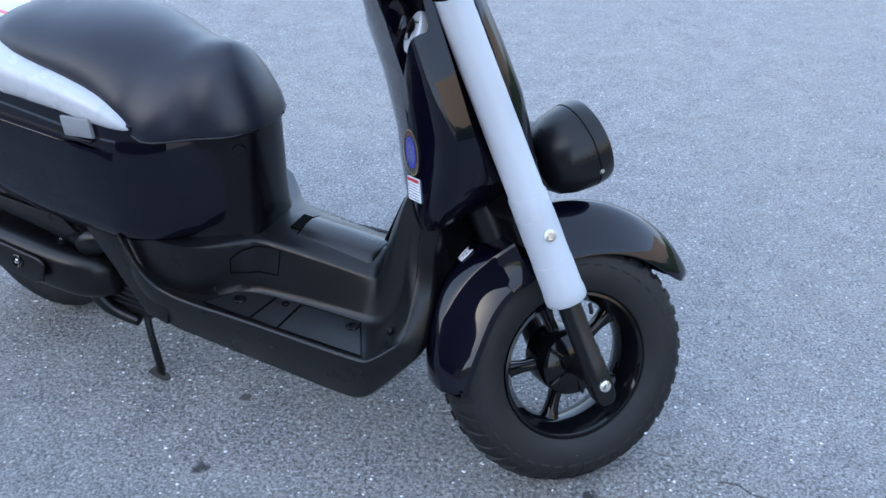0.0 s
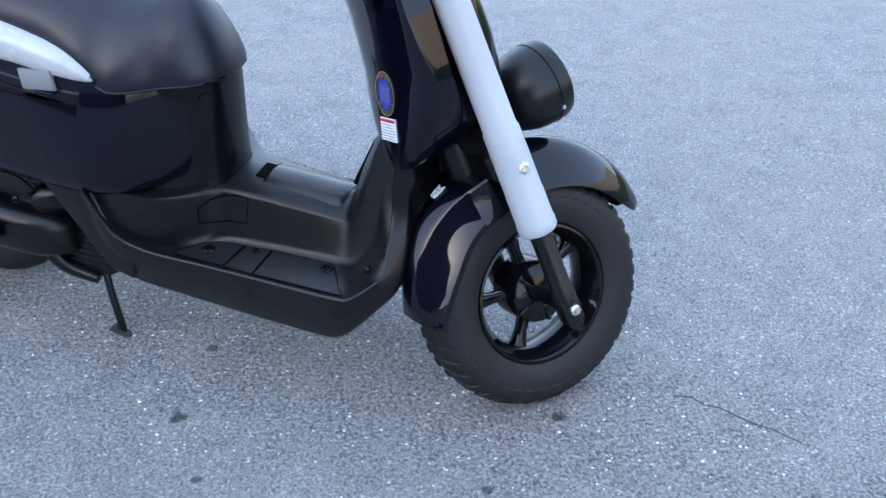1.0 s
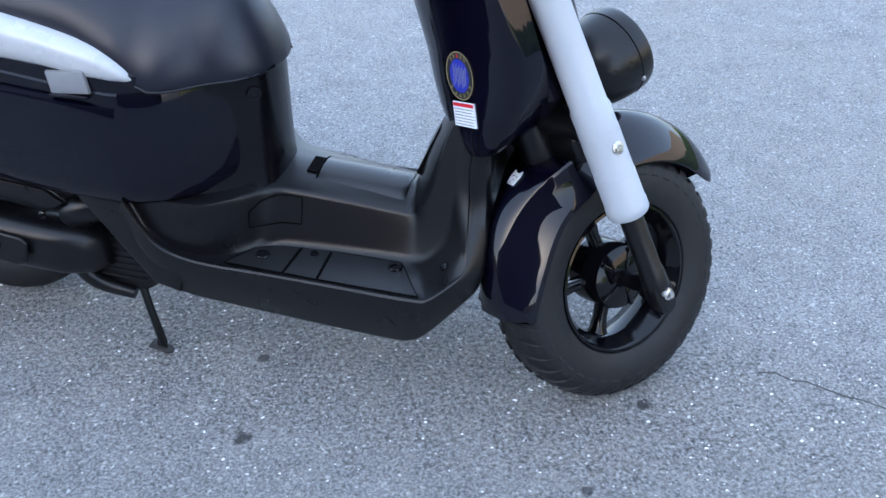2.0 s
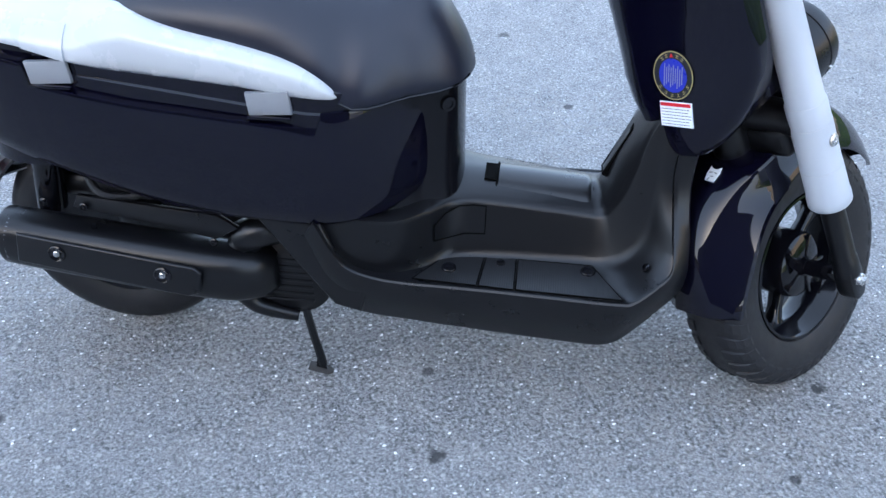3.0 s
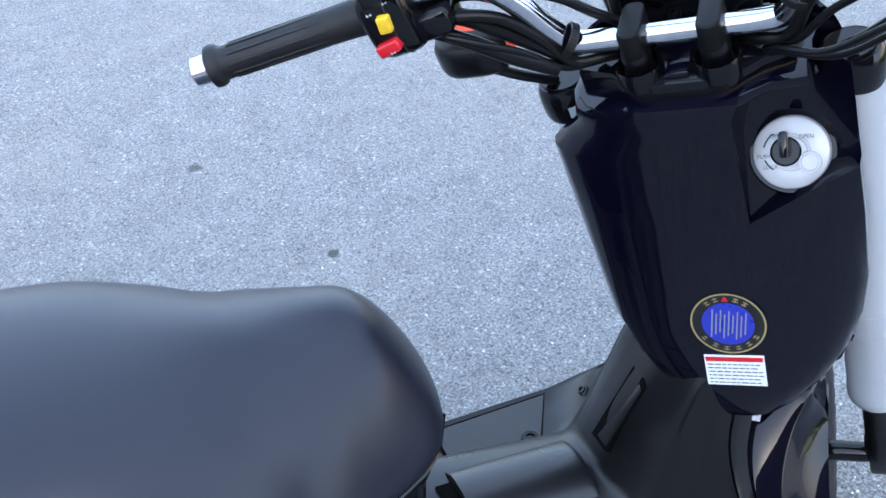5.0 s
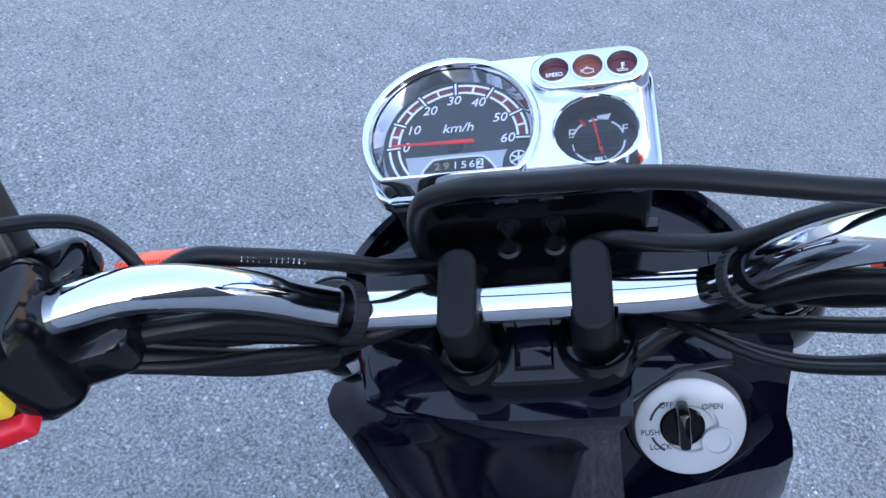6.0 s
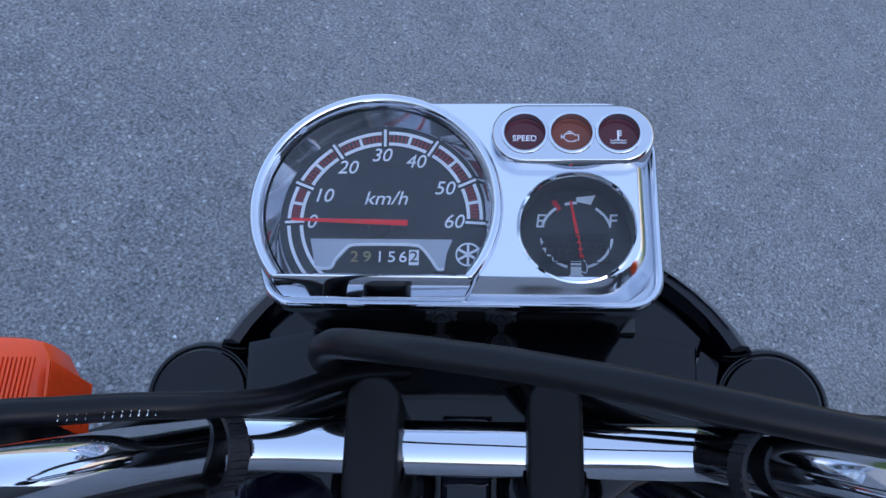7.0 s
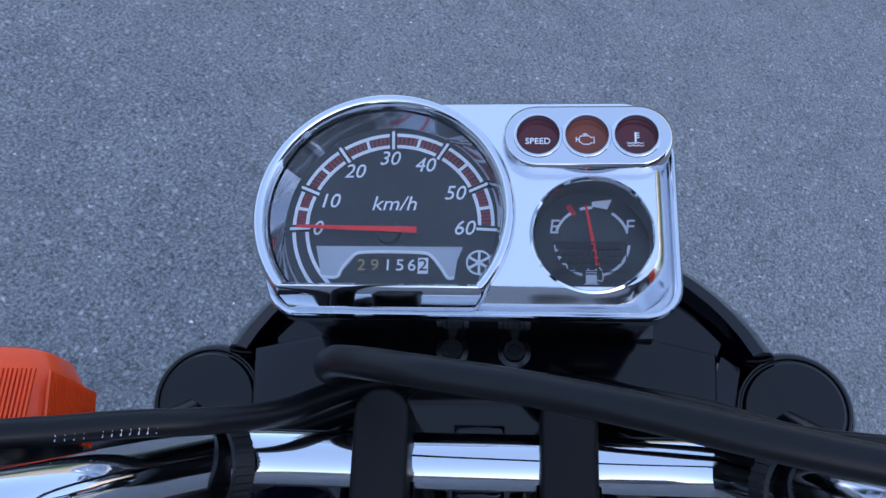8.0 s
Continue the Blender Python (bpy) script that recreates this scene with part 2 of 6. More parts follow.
# ---------- ground ----------
PARK = pose(0.0107, 1.6191, 0, 0, 0, -26)
OIL = [(*(PARK @ Vector((x, y, 0))).xy, size, dark) for x, y, size, dark in ((-0.323, -0.349, 0.026, 0.92), (0.428, -0.079, 0.024, 0.92), (-0.198, -0.488, 0.015, 0.8), (0.339, -0.325, 0.018, 0.8), (-1.189, -0.366, 0.024, 0.85), (-0.367, -0.127, 0.018, 0.8), (-0.097, 1.064, 0.024, 0.8), (-0.331, 1.565, 0.03, 0.7))]
def asphalt():
    m = bpy.data.materials.new("asphalt")
    m.use_nodes = True
    n, l = m.node_tree.nodes, m.node_tree.links
    b = n["Principled BSDF"]
    co = n.new("ShaderNodeTexCoord")

    def tex(kind, scale, **sets):
        t = n.new(kind)
        t.inputs["Scale"].default_value = scale
        for key, value in sets.items():
            t.inputs[key].default_value = value
        l.new(co.outputs["Object"], t.inputs["Vector"])
        return t

    def ramp(src, *stops):
        r = n.new("ShaderNodeValToRGB")
        while len(r.color_ramp.elements) < len(stops):
            r.color_ramp.elements.new(0.5)
        for e, (at, v) in zip(r.color_ramp.elements, stops):
            e.position, e.color = at, (*v, 1) if hasattr(v, "__len__") else (v, v, v, 1)
        l.new(src, r.inputs["Fac"])
        return r.outputs["Color"]

    def mix(kind, fac, a, bb):
        x = n.new("ShaderNodeMix")
        x.data_type, x.blend_type = "RGBA", kind
        for sock, v in ((x.inputs["Factor"], fac), (x.inputs["A"], a), (x.inputs["B"], bb)):
            if hasattr(v, "links"):
                l.new(v, sock)
            else:
                sock.default_value = v
        return x.outputs["Result"]

    bend = tex("ShaderNodeTexNoise", 70, Detail=3.0)
    warp = n.new("ShaderNodeVectorMath")
    warp.operation = "MULTIPLY_ADD"
    l.new(bend.outputs["Color"], warp.inputs[0])
    warp.inputs[1].default_value = (0.009, 0.009, 0.0)
    l.new(co.outputs["Object"], warp.inputs[2])

    def stones(scale):
        t = n.new("ShaderNodeTexVoronoi")
        t.inputs["Scale"].default_value = scale
        l.new(warp.outputs["Vector"], t.inputs["Vector"])
        return t

    small, mid, big = stones(170), stones(72), stones(38)
    fine = tex("ShaderNodeTexNoise", 170, Detail=5.0, Roughness=0.75)
    patch = tex("ShaderNodeTexNoise", 1.1, Detail=5.0, Roughness=0.6)
    blot = tex("ShaderNodeTexNoise", 8, Detail=5.0, Roughness=0.65)
    rough_patch = ramp(patch.outputs["Fac"], (0.42, 0.0), (0.58, 1.0))
    col = ramp(blot.outputs["Fac"], (0.3, (0.212, 0.214, 0.217)), (0.7, (0.29, 0.29, 0.29)))
    col = mix("MULTIPLY", 1.0, col, ramp(fine.outputs["Fac"], (0.36, 0.46), (0.5, 0.96), (0.64, 1.7)))
    col = mix("MULTIPLY", 1.0, col, ramp(small.outputs["Color"], (0.0, 0.42), (0.25, 0.85), (0.7, 1.08), (0.88, 1.2), (1.0, 2.3)))
    for cell, most, light in ((mid, 0.3, 0.76), (big, 0.2, 0.84)):
        shape = ramp(cell.outputs["Distance"], (most - 0.05, 1.0), (most + 0.07, 0.0))
        pale = mix("MULTIPLY", 1.0, shape, ramp(cell.outputs["Color"], (light, 0.0), (light + 0.06, 0.75)))
        dark = mix("MULTIPLY", 1.0, shape, ramp(cell.outputs["Color"], (0.1, 0.55), (0.2, 0.0)))
        col = mix("MIX", pale, col, (0.52, 0.51, 0.5, 1))
        col = mix("MIX", dark, col, (0.07, 0.072, 0.075, 1))
    grit = mix("MULTIPLY", 1.0, rough_patch, ramp(mid.outputs["Color"], (0.3, 0.0), (0.8, 0.4)))
    col = mix("MIX", grit, col, (0.3, 0.28, 0.25, 1))
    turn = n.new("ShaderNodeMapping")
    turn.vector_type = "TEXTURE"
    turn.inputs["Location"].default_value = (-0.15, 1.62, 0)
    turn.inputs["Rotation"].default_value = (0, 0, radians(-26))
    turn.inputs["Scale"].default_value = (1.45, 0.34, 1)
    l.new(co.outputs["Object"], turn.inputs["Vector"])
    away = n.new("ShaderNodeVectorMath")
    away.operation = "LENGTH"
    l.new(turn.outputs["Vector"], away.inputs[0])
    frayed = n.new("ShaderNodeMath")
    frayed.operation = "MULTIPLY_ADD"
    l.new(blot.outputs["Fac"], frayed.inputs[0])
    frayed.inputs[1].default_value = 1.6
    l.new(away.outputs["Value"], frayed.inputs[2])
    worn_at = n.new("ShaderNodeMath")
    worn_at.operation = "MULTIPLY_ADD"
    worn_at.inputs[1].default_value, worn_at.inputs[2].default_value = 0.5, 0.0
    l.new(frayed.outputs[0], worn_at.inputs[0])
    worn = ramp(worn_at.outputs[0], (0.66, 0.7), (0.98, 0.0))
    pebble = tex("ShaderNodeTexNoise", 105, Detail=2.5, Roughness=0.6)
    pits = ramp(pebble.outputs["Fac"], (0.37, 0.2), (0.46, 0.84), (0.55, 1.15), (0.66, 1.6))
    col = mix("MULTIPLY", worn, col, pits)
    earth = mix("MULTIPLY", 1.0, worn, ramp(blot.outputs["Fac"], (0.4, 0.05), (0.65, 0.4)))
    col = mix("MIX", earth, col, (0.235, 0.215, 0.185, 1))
    wob = tex("ShaderNodeTexNoise", 45, Detail=3.0)
    for x, y, size, dark in OIL:
        far = n.new("ShaderNodeVectorMath")
        far.operation = "DISTANCE"
        l.new(co.outputs["Object"], far.inputs[0])
        far.inputs[1].default_value = (x, y, 0)
        edge = n.new("ShaderNodeMath")
        edge.operation = "MULTIPLY_ADD"
        l.new(wob.outputs["Fac"], edge.inputs[0])
        edge.inputs[1].default_value = size * 1.1
        l.new(far.outputs["Value"], edge.inputs[2])
        spot = n.new("ShaderNodeMapRange")
        spot.inputs["From Min"].default_value, spot.inputs["From Max"].default_value = size * 1.0, size * 1.35
        spot.inputs["To Min"].default_value, spot.inputs["To Max"].default_value = dark, 0
        l.new(edge.outputs[0], spot.inputs["Value"])
        col = mix("MIX", spot.outputs["Result"], col, (0.03, 0.03, 0.032, 1))
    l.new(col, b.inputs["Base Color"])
    b.inputs["Roughness"].default_value = 0.82
    h = n.new("ShaderNodeMath")
    h.operation = "SUBTRACT"
    l.new(fine.outputs["Fac"], h.inputs[0])
    l.new(mid.outputs["Distance"], h.inputs[1])
    stony = mix("MULTIPLY", 1.0, worn, ramp(pebble.outputs["Fac"], (0.3, 0.0), (0.65, 1.3)))
    hh = n.new("ShaderNodeMath")
    hh.operation = "ADD"
    l.new(h.outputs[0], hh.inputs[0])
    l.new(stony, hh.inputs[1])
    h = hh
    u = n.new("ShaderNodeBump")
    u.inputs["Strength"].default_value = 1.0
    u.inputs["Distance"].default_value = 0.006
    l.new(h.outputs[0], u.inputs["Height"])
    l.new(u.outputs["Normal"], b.inputs["Normal"])
    return m


ASPHALT = asphalt()
bm = bmesh.new()
bmesh.ops.create_grid(bm, x_segments=1, y_segments=1, size=400)
ground = part("ground", bm, ASPHALT, None)
tagged(ground, "weathered grey asphalt yard with light stone chips", "ground", kind="structure")


TAR = material("crack_dirt", (0.075, 0.073, 0.071), 0.9, grain=0.5, grain_scale=300)
crack = [(0.655, 0.073), (0.69, 0.078), (0.72, 0.062), (0.75, 0.066), (0.782, 0.054), (0.82, 0.04), (0.86, 0.036), (0.921, 0.016)]
outline = [(x, y + 0.0011 + 0.0012 * (i % 3)) for i, (x, y) in enumerate(crack)] + [(x, y - 0.0011 - 0.0008 * (i % 2)) for i, (x, y) in enumerate(crack)][::-1]
part("crack", moved(slab(outline[::-1], 0.0, 0.0012), PARK), TAR, ground, "thin dark crack")

# loose and half-sunk stone chips, thickest where the scooter stands
CHIP = material("stone_chips", (0.3, 0.3, 0.3), 0.75, grain=0.5, grain_scale=500)
geo = CHIP.node_tree.nodes.new("ShaderNodeNewGeometry")
tone = CHIP.node_tree.nodes.new("ShaderNodeValToRGB")
for at, c in ((0.0, (0.09, 0.09, 0.09, 1)), (0.4, (0.2, 0.197, 0.19, 1)), (0.85, (0.25, 0.246, 0.24, 1)), (1.0, (0.32, 0.32, 0.31, 1))):
    e = tone.color_ramp.elements.new(at) if 0 < at < 1 else tone.color_ramp.elements[int(at)]
    e.color = c
CHIP.node_tree.links.new(geo.outputs["Random Per Island"], tone.inputs["Fac"])
CHIP.node_tree.links.new(tone.outputs["Color"], CHIP.node_tree.nodes["Principled BSDF"].inputs["Base Color"])
rng = random.Random(11)
corners, sides = [], []
for i in range(17000):
    if i < 12500:
        p = PARK @ Vector((rng.uniform(-1.5, 0.9), max(-0.6, min(0.9, rng.gauss(0.02, 0.26))), 0))
    else:
        p = Vector((rng.uniform(-2.6, 2.6), rng.uniform(0.4, 4.5), 0))
    size = rng.choice((0.0011, 0.0013, 0.0016, 0.0019, 0.0023, 0.003)) * (1 if i < 12500 else 0.8)
    k, a0, m = len(corners), rng.random() * 6.3, 5
    for j in range(m):
        a, r = a0 + 6.283 * j / m, size * rng.uniform(0.7, 1.35)
        corners.append((p.x + r * 1.25 * math.cos(a), p.y + r * math.sin(a), 0.0002))
    tx, ty = rng.uniform(-0.3, 0.3) * size, rng.uniform(-0.3, 0.3) * size
    for j in range(m):
        x, y, _ = corners[k + j]
        corners.append((p.x + tx + (x - p.x) * 0.55, p.y + ty + (y - p.y) * 0.55, size * rng.uniform(0.45, 0.85)))
    sides += [(k + j, k + (j + 1) % m, k + m + (j + 1) % m, k + m + j) for j in range(m)] + [tuple(range(k + m, k + 2 * m))]
me = bpy.data.meshes.new("stone_chips")
me.from_pydata(corners, [], sides)
me.materials.append(CHIP)
tagged(new("stone_chips", me), "small grey stone chips loose on the asphalt", "gravel", kind="stuff")

# ---------- round the yard: an unseen barn added to shade it, a sunlit house with a hedge, an unseen added wall ---
CREAM = material("cream_render", (0.62, 0.5, 0.36), 0.8, grain=0.4, grain_scale=60, stain=0.05, dust=0.1)
DARKWALL = material("dark_timber_wall", (0.05, 0.045, 0.04), 0.7, grain=0.4, grain_scale=40, stain=0.1, dust=0.05)
LEAF = material("hedge_leaves", (0.11, 0.17, 0.035), 0.6, grain=0.8, grain_scale=30, stain=0.1, dust=0.05)
HOUSEWARD = Matrix.Translation((0, 1.6, 0)) @ Matrix.Rotation(radians(-15), 4, "Z")
# wall added out of view, only for what the scooter reflects
wall = part("unseen_backdrop_wall", moved(box(-15.3, -15, -16, 14, 0, 2.3, 0.02), HOUSEWARD), CREAM, None)
tagged(wall, "cream rendered wall in the shade, unseen, added to close the yard", "wall", kind="structure")
house = part("backdrop_house", moved(box(9.0, 14, -8, 8, 0, 3.0, 0.02), HOUSEWARD), CREAM, None)
tagged(house, "sunlit cream rendered house beside the yard", "house", kind="structure")
# added sun blocker out of view; also gives the glossy sides a dark reflection
dark = part("unseen_shade_barn", box(-24, 1.0, -8.6, -8, 0, 7.0, 0.02), DARKWALL, None)
tagged(dark, "tall dark timber barn, unseen, added to shade the yard", "barn", kind="structure")
rng = random.Random(5)
bm = bmesh.new()
bmesh.ops.create_grid(bm, x_segments=90, y_segments=14, size=1)
for v in bm.verts:
    s, a = v.co.x, math.pi * (v.co.y + 1) / 2
    bump = 0.75 + 0.35 * rng.random()
    v.co = (6.0 + 0.6 * math.cos(a) * bump, 7.5 * s, 0.95 * math.sin(a) ** 0.5 * bump if 0.01 < a < 3.13 else 0)
hedge = part("hedge", moved(bm, HOUSEWARD), LEAF, None, angle=180)
tagged(hedge, "clipped green hedge along the cream house", "hedge", kind="stuff")

# ---------- the scooter: x ahead, y to its left, z up; the front end is turned to the left ----------
scooter = tagged(new("scooter"), "dark navy and white motor scooter parked on its centre stand", "scooter")
scooter.matrix_world = pose(0.0107, 1.6191, 0, 0, 0, -26)
RAKE, STEER = radians(24.3), radians(48.5)
HEAD = Vector((-0.05, -0.006, 1.0))
FRONT = Matrix.Translation(HEAD) @ Matrix.Rotation(STEER, 4, Vector((-math.sin(RAKE), 0, math.cos(RAKE)))) @ Matrix.Rotation(-RAKE, 4, "Y")


def line(table):
    xs, ys = np.array(sorted(table)).T
    return lambda x: float(np.interp(x, xs, ys))


FLOORMID = 0.0  # the middle of footboard and neck
MID = -0.02  # the middle of the seat
BODY = -0.032  # the middle of side panels and lid


def hull(xs, half, mid=0.0):
    """A body along x, even about y = mid: half(x) gives rows of (y, z) from the bottom's middle to the top's."""
    rings = []
    for x in xs:
        h = half(x)
        rings.append([(x, mid + y, z) for y, z in h] + [(x, mid - y, z) for y, z in h[::-1] if y > 1e-6])
    return loft(rings)


def steps(a, b, n, *more):
    return sorted(set([round(a + (b - a) * i / n, 5) for i in range(n + 1)]) | set(more))


def squircle(w, lo, hi, p, n=18):
    """Half of a superellipse from the bottom's middle round to the top's."""
    out = []
    for i in range(n + 1):
        t = -math.pi / 2 + math.pi * i / n
        c, s = math.cos(t), math.sin(t)
        out.append((w * max(c, 0) ** (2 / p), (lo + hi) / 2 + (hi - lo) / 2 * math.copysign(abs(s) ** (2 / p), s)))
    out[0], out[-1] = (0, lo), (0, hi)
    return out


def bolt(radius, height, m, head=6):
    """A screw with a domed washer and a recess, along z, laid at m."""
    bm = lathe([(radius * 0.35, height * 0.55), (radius * 0.42, height), (radius * 0.62, height), (radius * 0.7, height * 0.6), (radius, height * 0.45), (radius, 0), (0, 0)], 16)
    bm = join(bm, lathe([(0, height * 0.55), (radius * 0.36, height * 0.55)], 16))
    return moved(bm, m)


def face(at, normal, up=(0, 0, 1)):
    """A pose whose z is the normal and whose y lies towards up."""
    z = Vector(normal).normalized()
    x = Vector(up).cross(z).normalized()
    return Matrix.Translation(at) @ Matrix((x, z.cross(x), z)).transposed().to_4x4()


# ---- tail ----
p_w = ease([(-1.205, 0.1), (-1.195, 0.14), (-1.175, 0.176), (-1.14, 0.201), (-1.08, 0.218), (-1.0, 0.227), (-0.9, 0.231), (-0.56, 0.231), (-0.51, 0.222), (-0.475, 0.208), (-0.44, 0.184), (-0.4, 0.145), (-0.37, 0.11), (-0.356, 0.092)])
p_lo = ease([(-1.205, 0.61), (-1.195, 0.582), (-1.17, 0.555), (-1.14, 0.54), (-1.1, 0.525), (-0.962, 0.481), (-0.857, 0.447), (-0.749, 0.424), (-0.628, 0.416), (-0.5, 0.414), (-0.45, 0.418), (-0.41, 0.424), (-0.375, 0.432), (-0.356, 0.436)])
p_hi = line([(-1.205, 0.7), (-1.15, 0.722), (-1.013, 0.703), (-1.004, 0.668), (-0.84, 0.642), (-0.64, 0.624), (-0.535, 0.612), (-0.527, 0.638), (-0.49, 0.636), (-0.42, 0.639), (-0.356, 0.648)])


def panel_half(x):
    w, a, b = p_w(x) + BODY, p_lo(x), max(p_hi(x), p_lo(x) + 0.022)
    h = b - a
    q = 0.016 * min(max((x + 0.62) / 0.1, 0), 1) * min(1, (w - BODY) / 0.15)  # the front leans in towards the seat
    return [(0, a), (w - min(0.03, w * 0.4), a), (w - 0.016, a + 0.004), (w - 0.008, a + 0.014), (w - 0.004, a + 0.2 * h), (w - 0.001 - 0.3 * q, a + 0.5 * h), (w - 0.65 * q, a + 0.75 * h), (w - 0.001 - q, b - 0.006), (w - 0.003 - q, b - 0.0015), (w - 0.008 - q, b), (0, b)]


part("side_panel", hull(steps(-1.205, -0.356, 84, -1.013, -1.004, -0.535, -0.527), panel_half, BODY), NAVY, scooter, "glossy dark navy side panels", angle=40)
t_w = ease([(-1.19, 0.12), (-1.12, 0.188), (-1.0, 0.209), (-0.9, 0.216), (-0.56, 0.216), (-0.5, 0.2), (-0.46, 0.18), (-0.42, 0.15)])
t_hi = line([(-1.15, 0.742), (-1.0, 0.73), (-0.64, 0.685), (-0.5, 0.67), (-0.42, 0.66)])


def trunk_half(x):
    w, b = t_w(x) + BODY, t_hi(x)
    return [(0, 0.5), (w, 0.5), (w, b - 0.04), (w - 0.004, b - 0.037), (w - 0.004, b - 0.003), (w - 0.01, b), (0, b)]


part("trunk", hull(steps(-1.19, -0.42, 30), trunk_half, BODY), NAVY, scooter, angle=20)


def stripe_paint():
    """White paint with a navy band and a thin red line on each side of the middle."""
    m = material("striped_white_paint", (0.43, 0.45, 0.47), 0.28, coat=0.5, stain=0.06)
    n, l = m.node_tree.nodes, m.node_tree.links
    co = n.new("ShaderNodeTexCoord")
    sp = n.new("ShaderNodeSeparateXYZ")
    l.new(co.outputs["Object"], sp.inputs[0])
    ab = n.new("ShaderNodeMath")
    ab.operation = "ABSOLUTE"
    mid = n.new("ShaderNodeMath")
    mid.inputs[1].default_value = -BODY
    l.new(sp.outputs["Y"], mid.inputs[0])
    l.new(mid.outputs[0], ab.inputs[0])
    wide = n.new("ShaderNodeMath")
    wide.operation = "MULTIPLY_ADD"
    wide.inputs[1].default_value, wide.inputs[2].default_value = 0.1, 0.1
    l.new(sp.outputs["X"], wide.inputs[0])
    add = n.new("ShaderNodeMath")
    add.operation = "SUBTRACT"
    l.new(ab.outputs[0], add.inputs[0])
    l.new(wide.outputs[0], add.inputs[1])
    r = n.new("ShaderNodeValToRGB")
    r.color_ramp.interpolation = "CONSTANT"
    white, red, navy = (0.43, 0.45, 0.47, 1), (0.5, 0.02, 0.04, 1), (0.012, 0.014, 0.06, 1)
    for at, c in ((0.026, red), (0.039, white), (0.048, navy), (0.098, white)):
        e = r.color_ramp.elements.new(at)
        e.color = c
    r.color_ramp.elements[0].color = white
    r.color_ramp.elements[-1].color = white
    ahead = n.new("ShaderNodeMath")
    ahead.operation = "GREATER_THAN"
    ahead.inputs[1].default_value = -0.86
    l.new(sp.outputs["X"], ahead.inputs[0])
    total = n.new("ShaderNodeMath")
    l.new(add.outputs[0], total.inputs[0])
    l.new(ahead.outputs[0], total.inputs[1])
    l.new(total.outputs[0], r.inputs["Fac"])
    l.new(r.outputs["Color"], n["Principled BSDF"].inputs["Base Color"])
    return m


l_w = ease([(-1.218, 0.085), (-1.208, 0.125), (-1.185, 0.162), (-1.14, 0.192), (-1.07, 0.21), (-1.0, 0.218), (-0.9, 0.222), (-0.62, 0.222), (-0.56, 0.218), (-0.52, 0.21), (-0.505, 0.202), (-0.5, 0.195)])
l_lo = ease([(-1.218, 0.722), (-1.1, 0.733), (-1.0, 0.722), (-0.94, 0.706), (-0.64, 0.672), (-0.53, 0.657), (-0.5, 0.656)])
l_hi = ease([(-1.218, 0.728), (-1.2, 0.742), (-1.14, 0.762), (-1.1, 0.775), (-1.02, 0.795), (-0.95, 0.8), (-0.87, 0.792), (-0.82, 0.774), (-0.76, 0.76), (-0.635, 0.736), (-0.59, 0.724), (-0.555, 0.71), (-0.53, 0.695), (-0.512, 0.679), (-0.5, 0.664)])


def lid_half(x):
    """A dome at the tail that turns into a square-shouldered rim round the seat."""
    w, lo, h = l_w(x) + BODY, l_lo(x), l_hi(x) - l_lo(x)
    k = min(max((x + 0.93) / 0.1, 0), 1)
    dome = ((0.6, 0), (0.96, 0), (0.995, 0.05), (1, 0.12), (0.985, 0.25), (0.93, 0.42), (0.83, 0.58), (0.7, 0.72), (0.55, 0.83), (0.4, 0.905), (0.22, 0.97), (0, 1))
    rim = ((0.6, 0), (0.94, 0.02), (0.985, 0.14), (1, 0.35), (1, 0.6), (0.985, 0.76), (0.95, 0.87), (0.85, 0.945), (0.65, 0.985), (0.45, 1), (0.22, 1), (0, 1))
    return [(0, lo)] + [(w * (p + k * (r - p)), lo + h * (q + k * (s - q))) for (p, q), (r, s) in zip(dome, rim)]


lid = part("rear_lid", hull(steps(-1.218, -0.5, 76), lid_half, BODY), stripe_paint(), scooter, "pearl white rear lid with navy and red stripes", angle=50)
for s in (1, -1):
    rings = []
    for x in steps(-1.006, -0.936, 10):
        rim = lid_half(x)[2:8]
        rings.append([(x, BODY + s * (y + 0.0035 * min(1, 4 * i / 5 + 0.5)), z) for i, (y, z) in enumerate(rim)] + [(x, BODY + s * (y - 0.012), z) for y, z in rim[::-1]])
    part("hinge_cover", loft(rings), WHITE, lid, angle=50)
    for x, z in ((-0.97, 0.688), (-0.608, 0.655)):
        part("hinge", moved(slab([(-0.036, -0.02), (0.036, -0.02), (0.036, 0.02), (-0.036, 0.02)], 0, 0.01, 0.002), face((x, BODY + s * 0.181, z), (0, s, 0)) @ pose(0, 0, 0, 0, 0, s * -5)), SATIN, lid, "satin silver hinge plate")
        part("hinge_ledge", box(x - 0.036, x + 0.036, BODY + min(s * 0.168, s * 0.197), BODY + max(s * 0.168, s * 0.197), z - 0.026, z - 0.021, 0.002), NAVY, lid)

# ---- seat ----
s_w = ease([(-0.9, 0.1), (-0.89, 0.13), (-0.86, 0.155), (-0.8, 0.173), (-0.7, 0.182), (-0.6, 0.188), (-0.52, 0.195), (-0.475, 0.195), (-0.44, 0.18), (-0.4, 0.15), (-0.36, 0.13), (-0.335, 0.115), (-0.318, 0.098), (-0.306, 0.078), (-0.298, 0.053), (-0.294, 0.028)])
s_lo = ease([(-0.9, 0.768), (-0.88, 0.759), (-0.834, 0.747), (-0.777, 0.738), (-0.646, 0.713), (-0.572, 0.69), (-0.531, 0.672), (-0.495, 0.637), (-0.448, 0.631), (-0.389, 0.634), (-0.33, 0.638), (-0.31, 0.641), (-0.294, 0.646)])
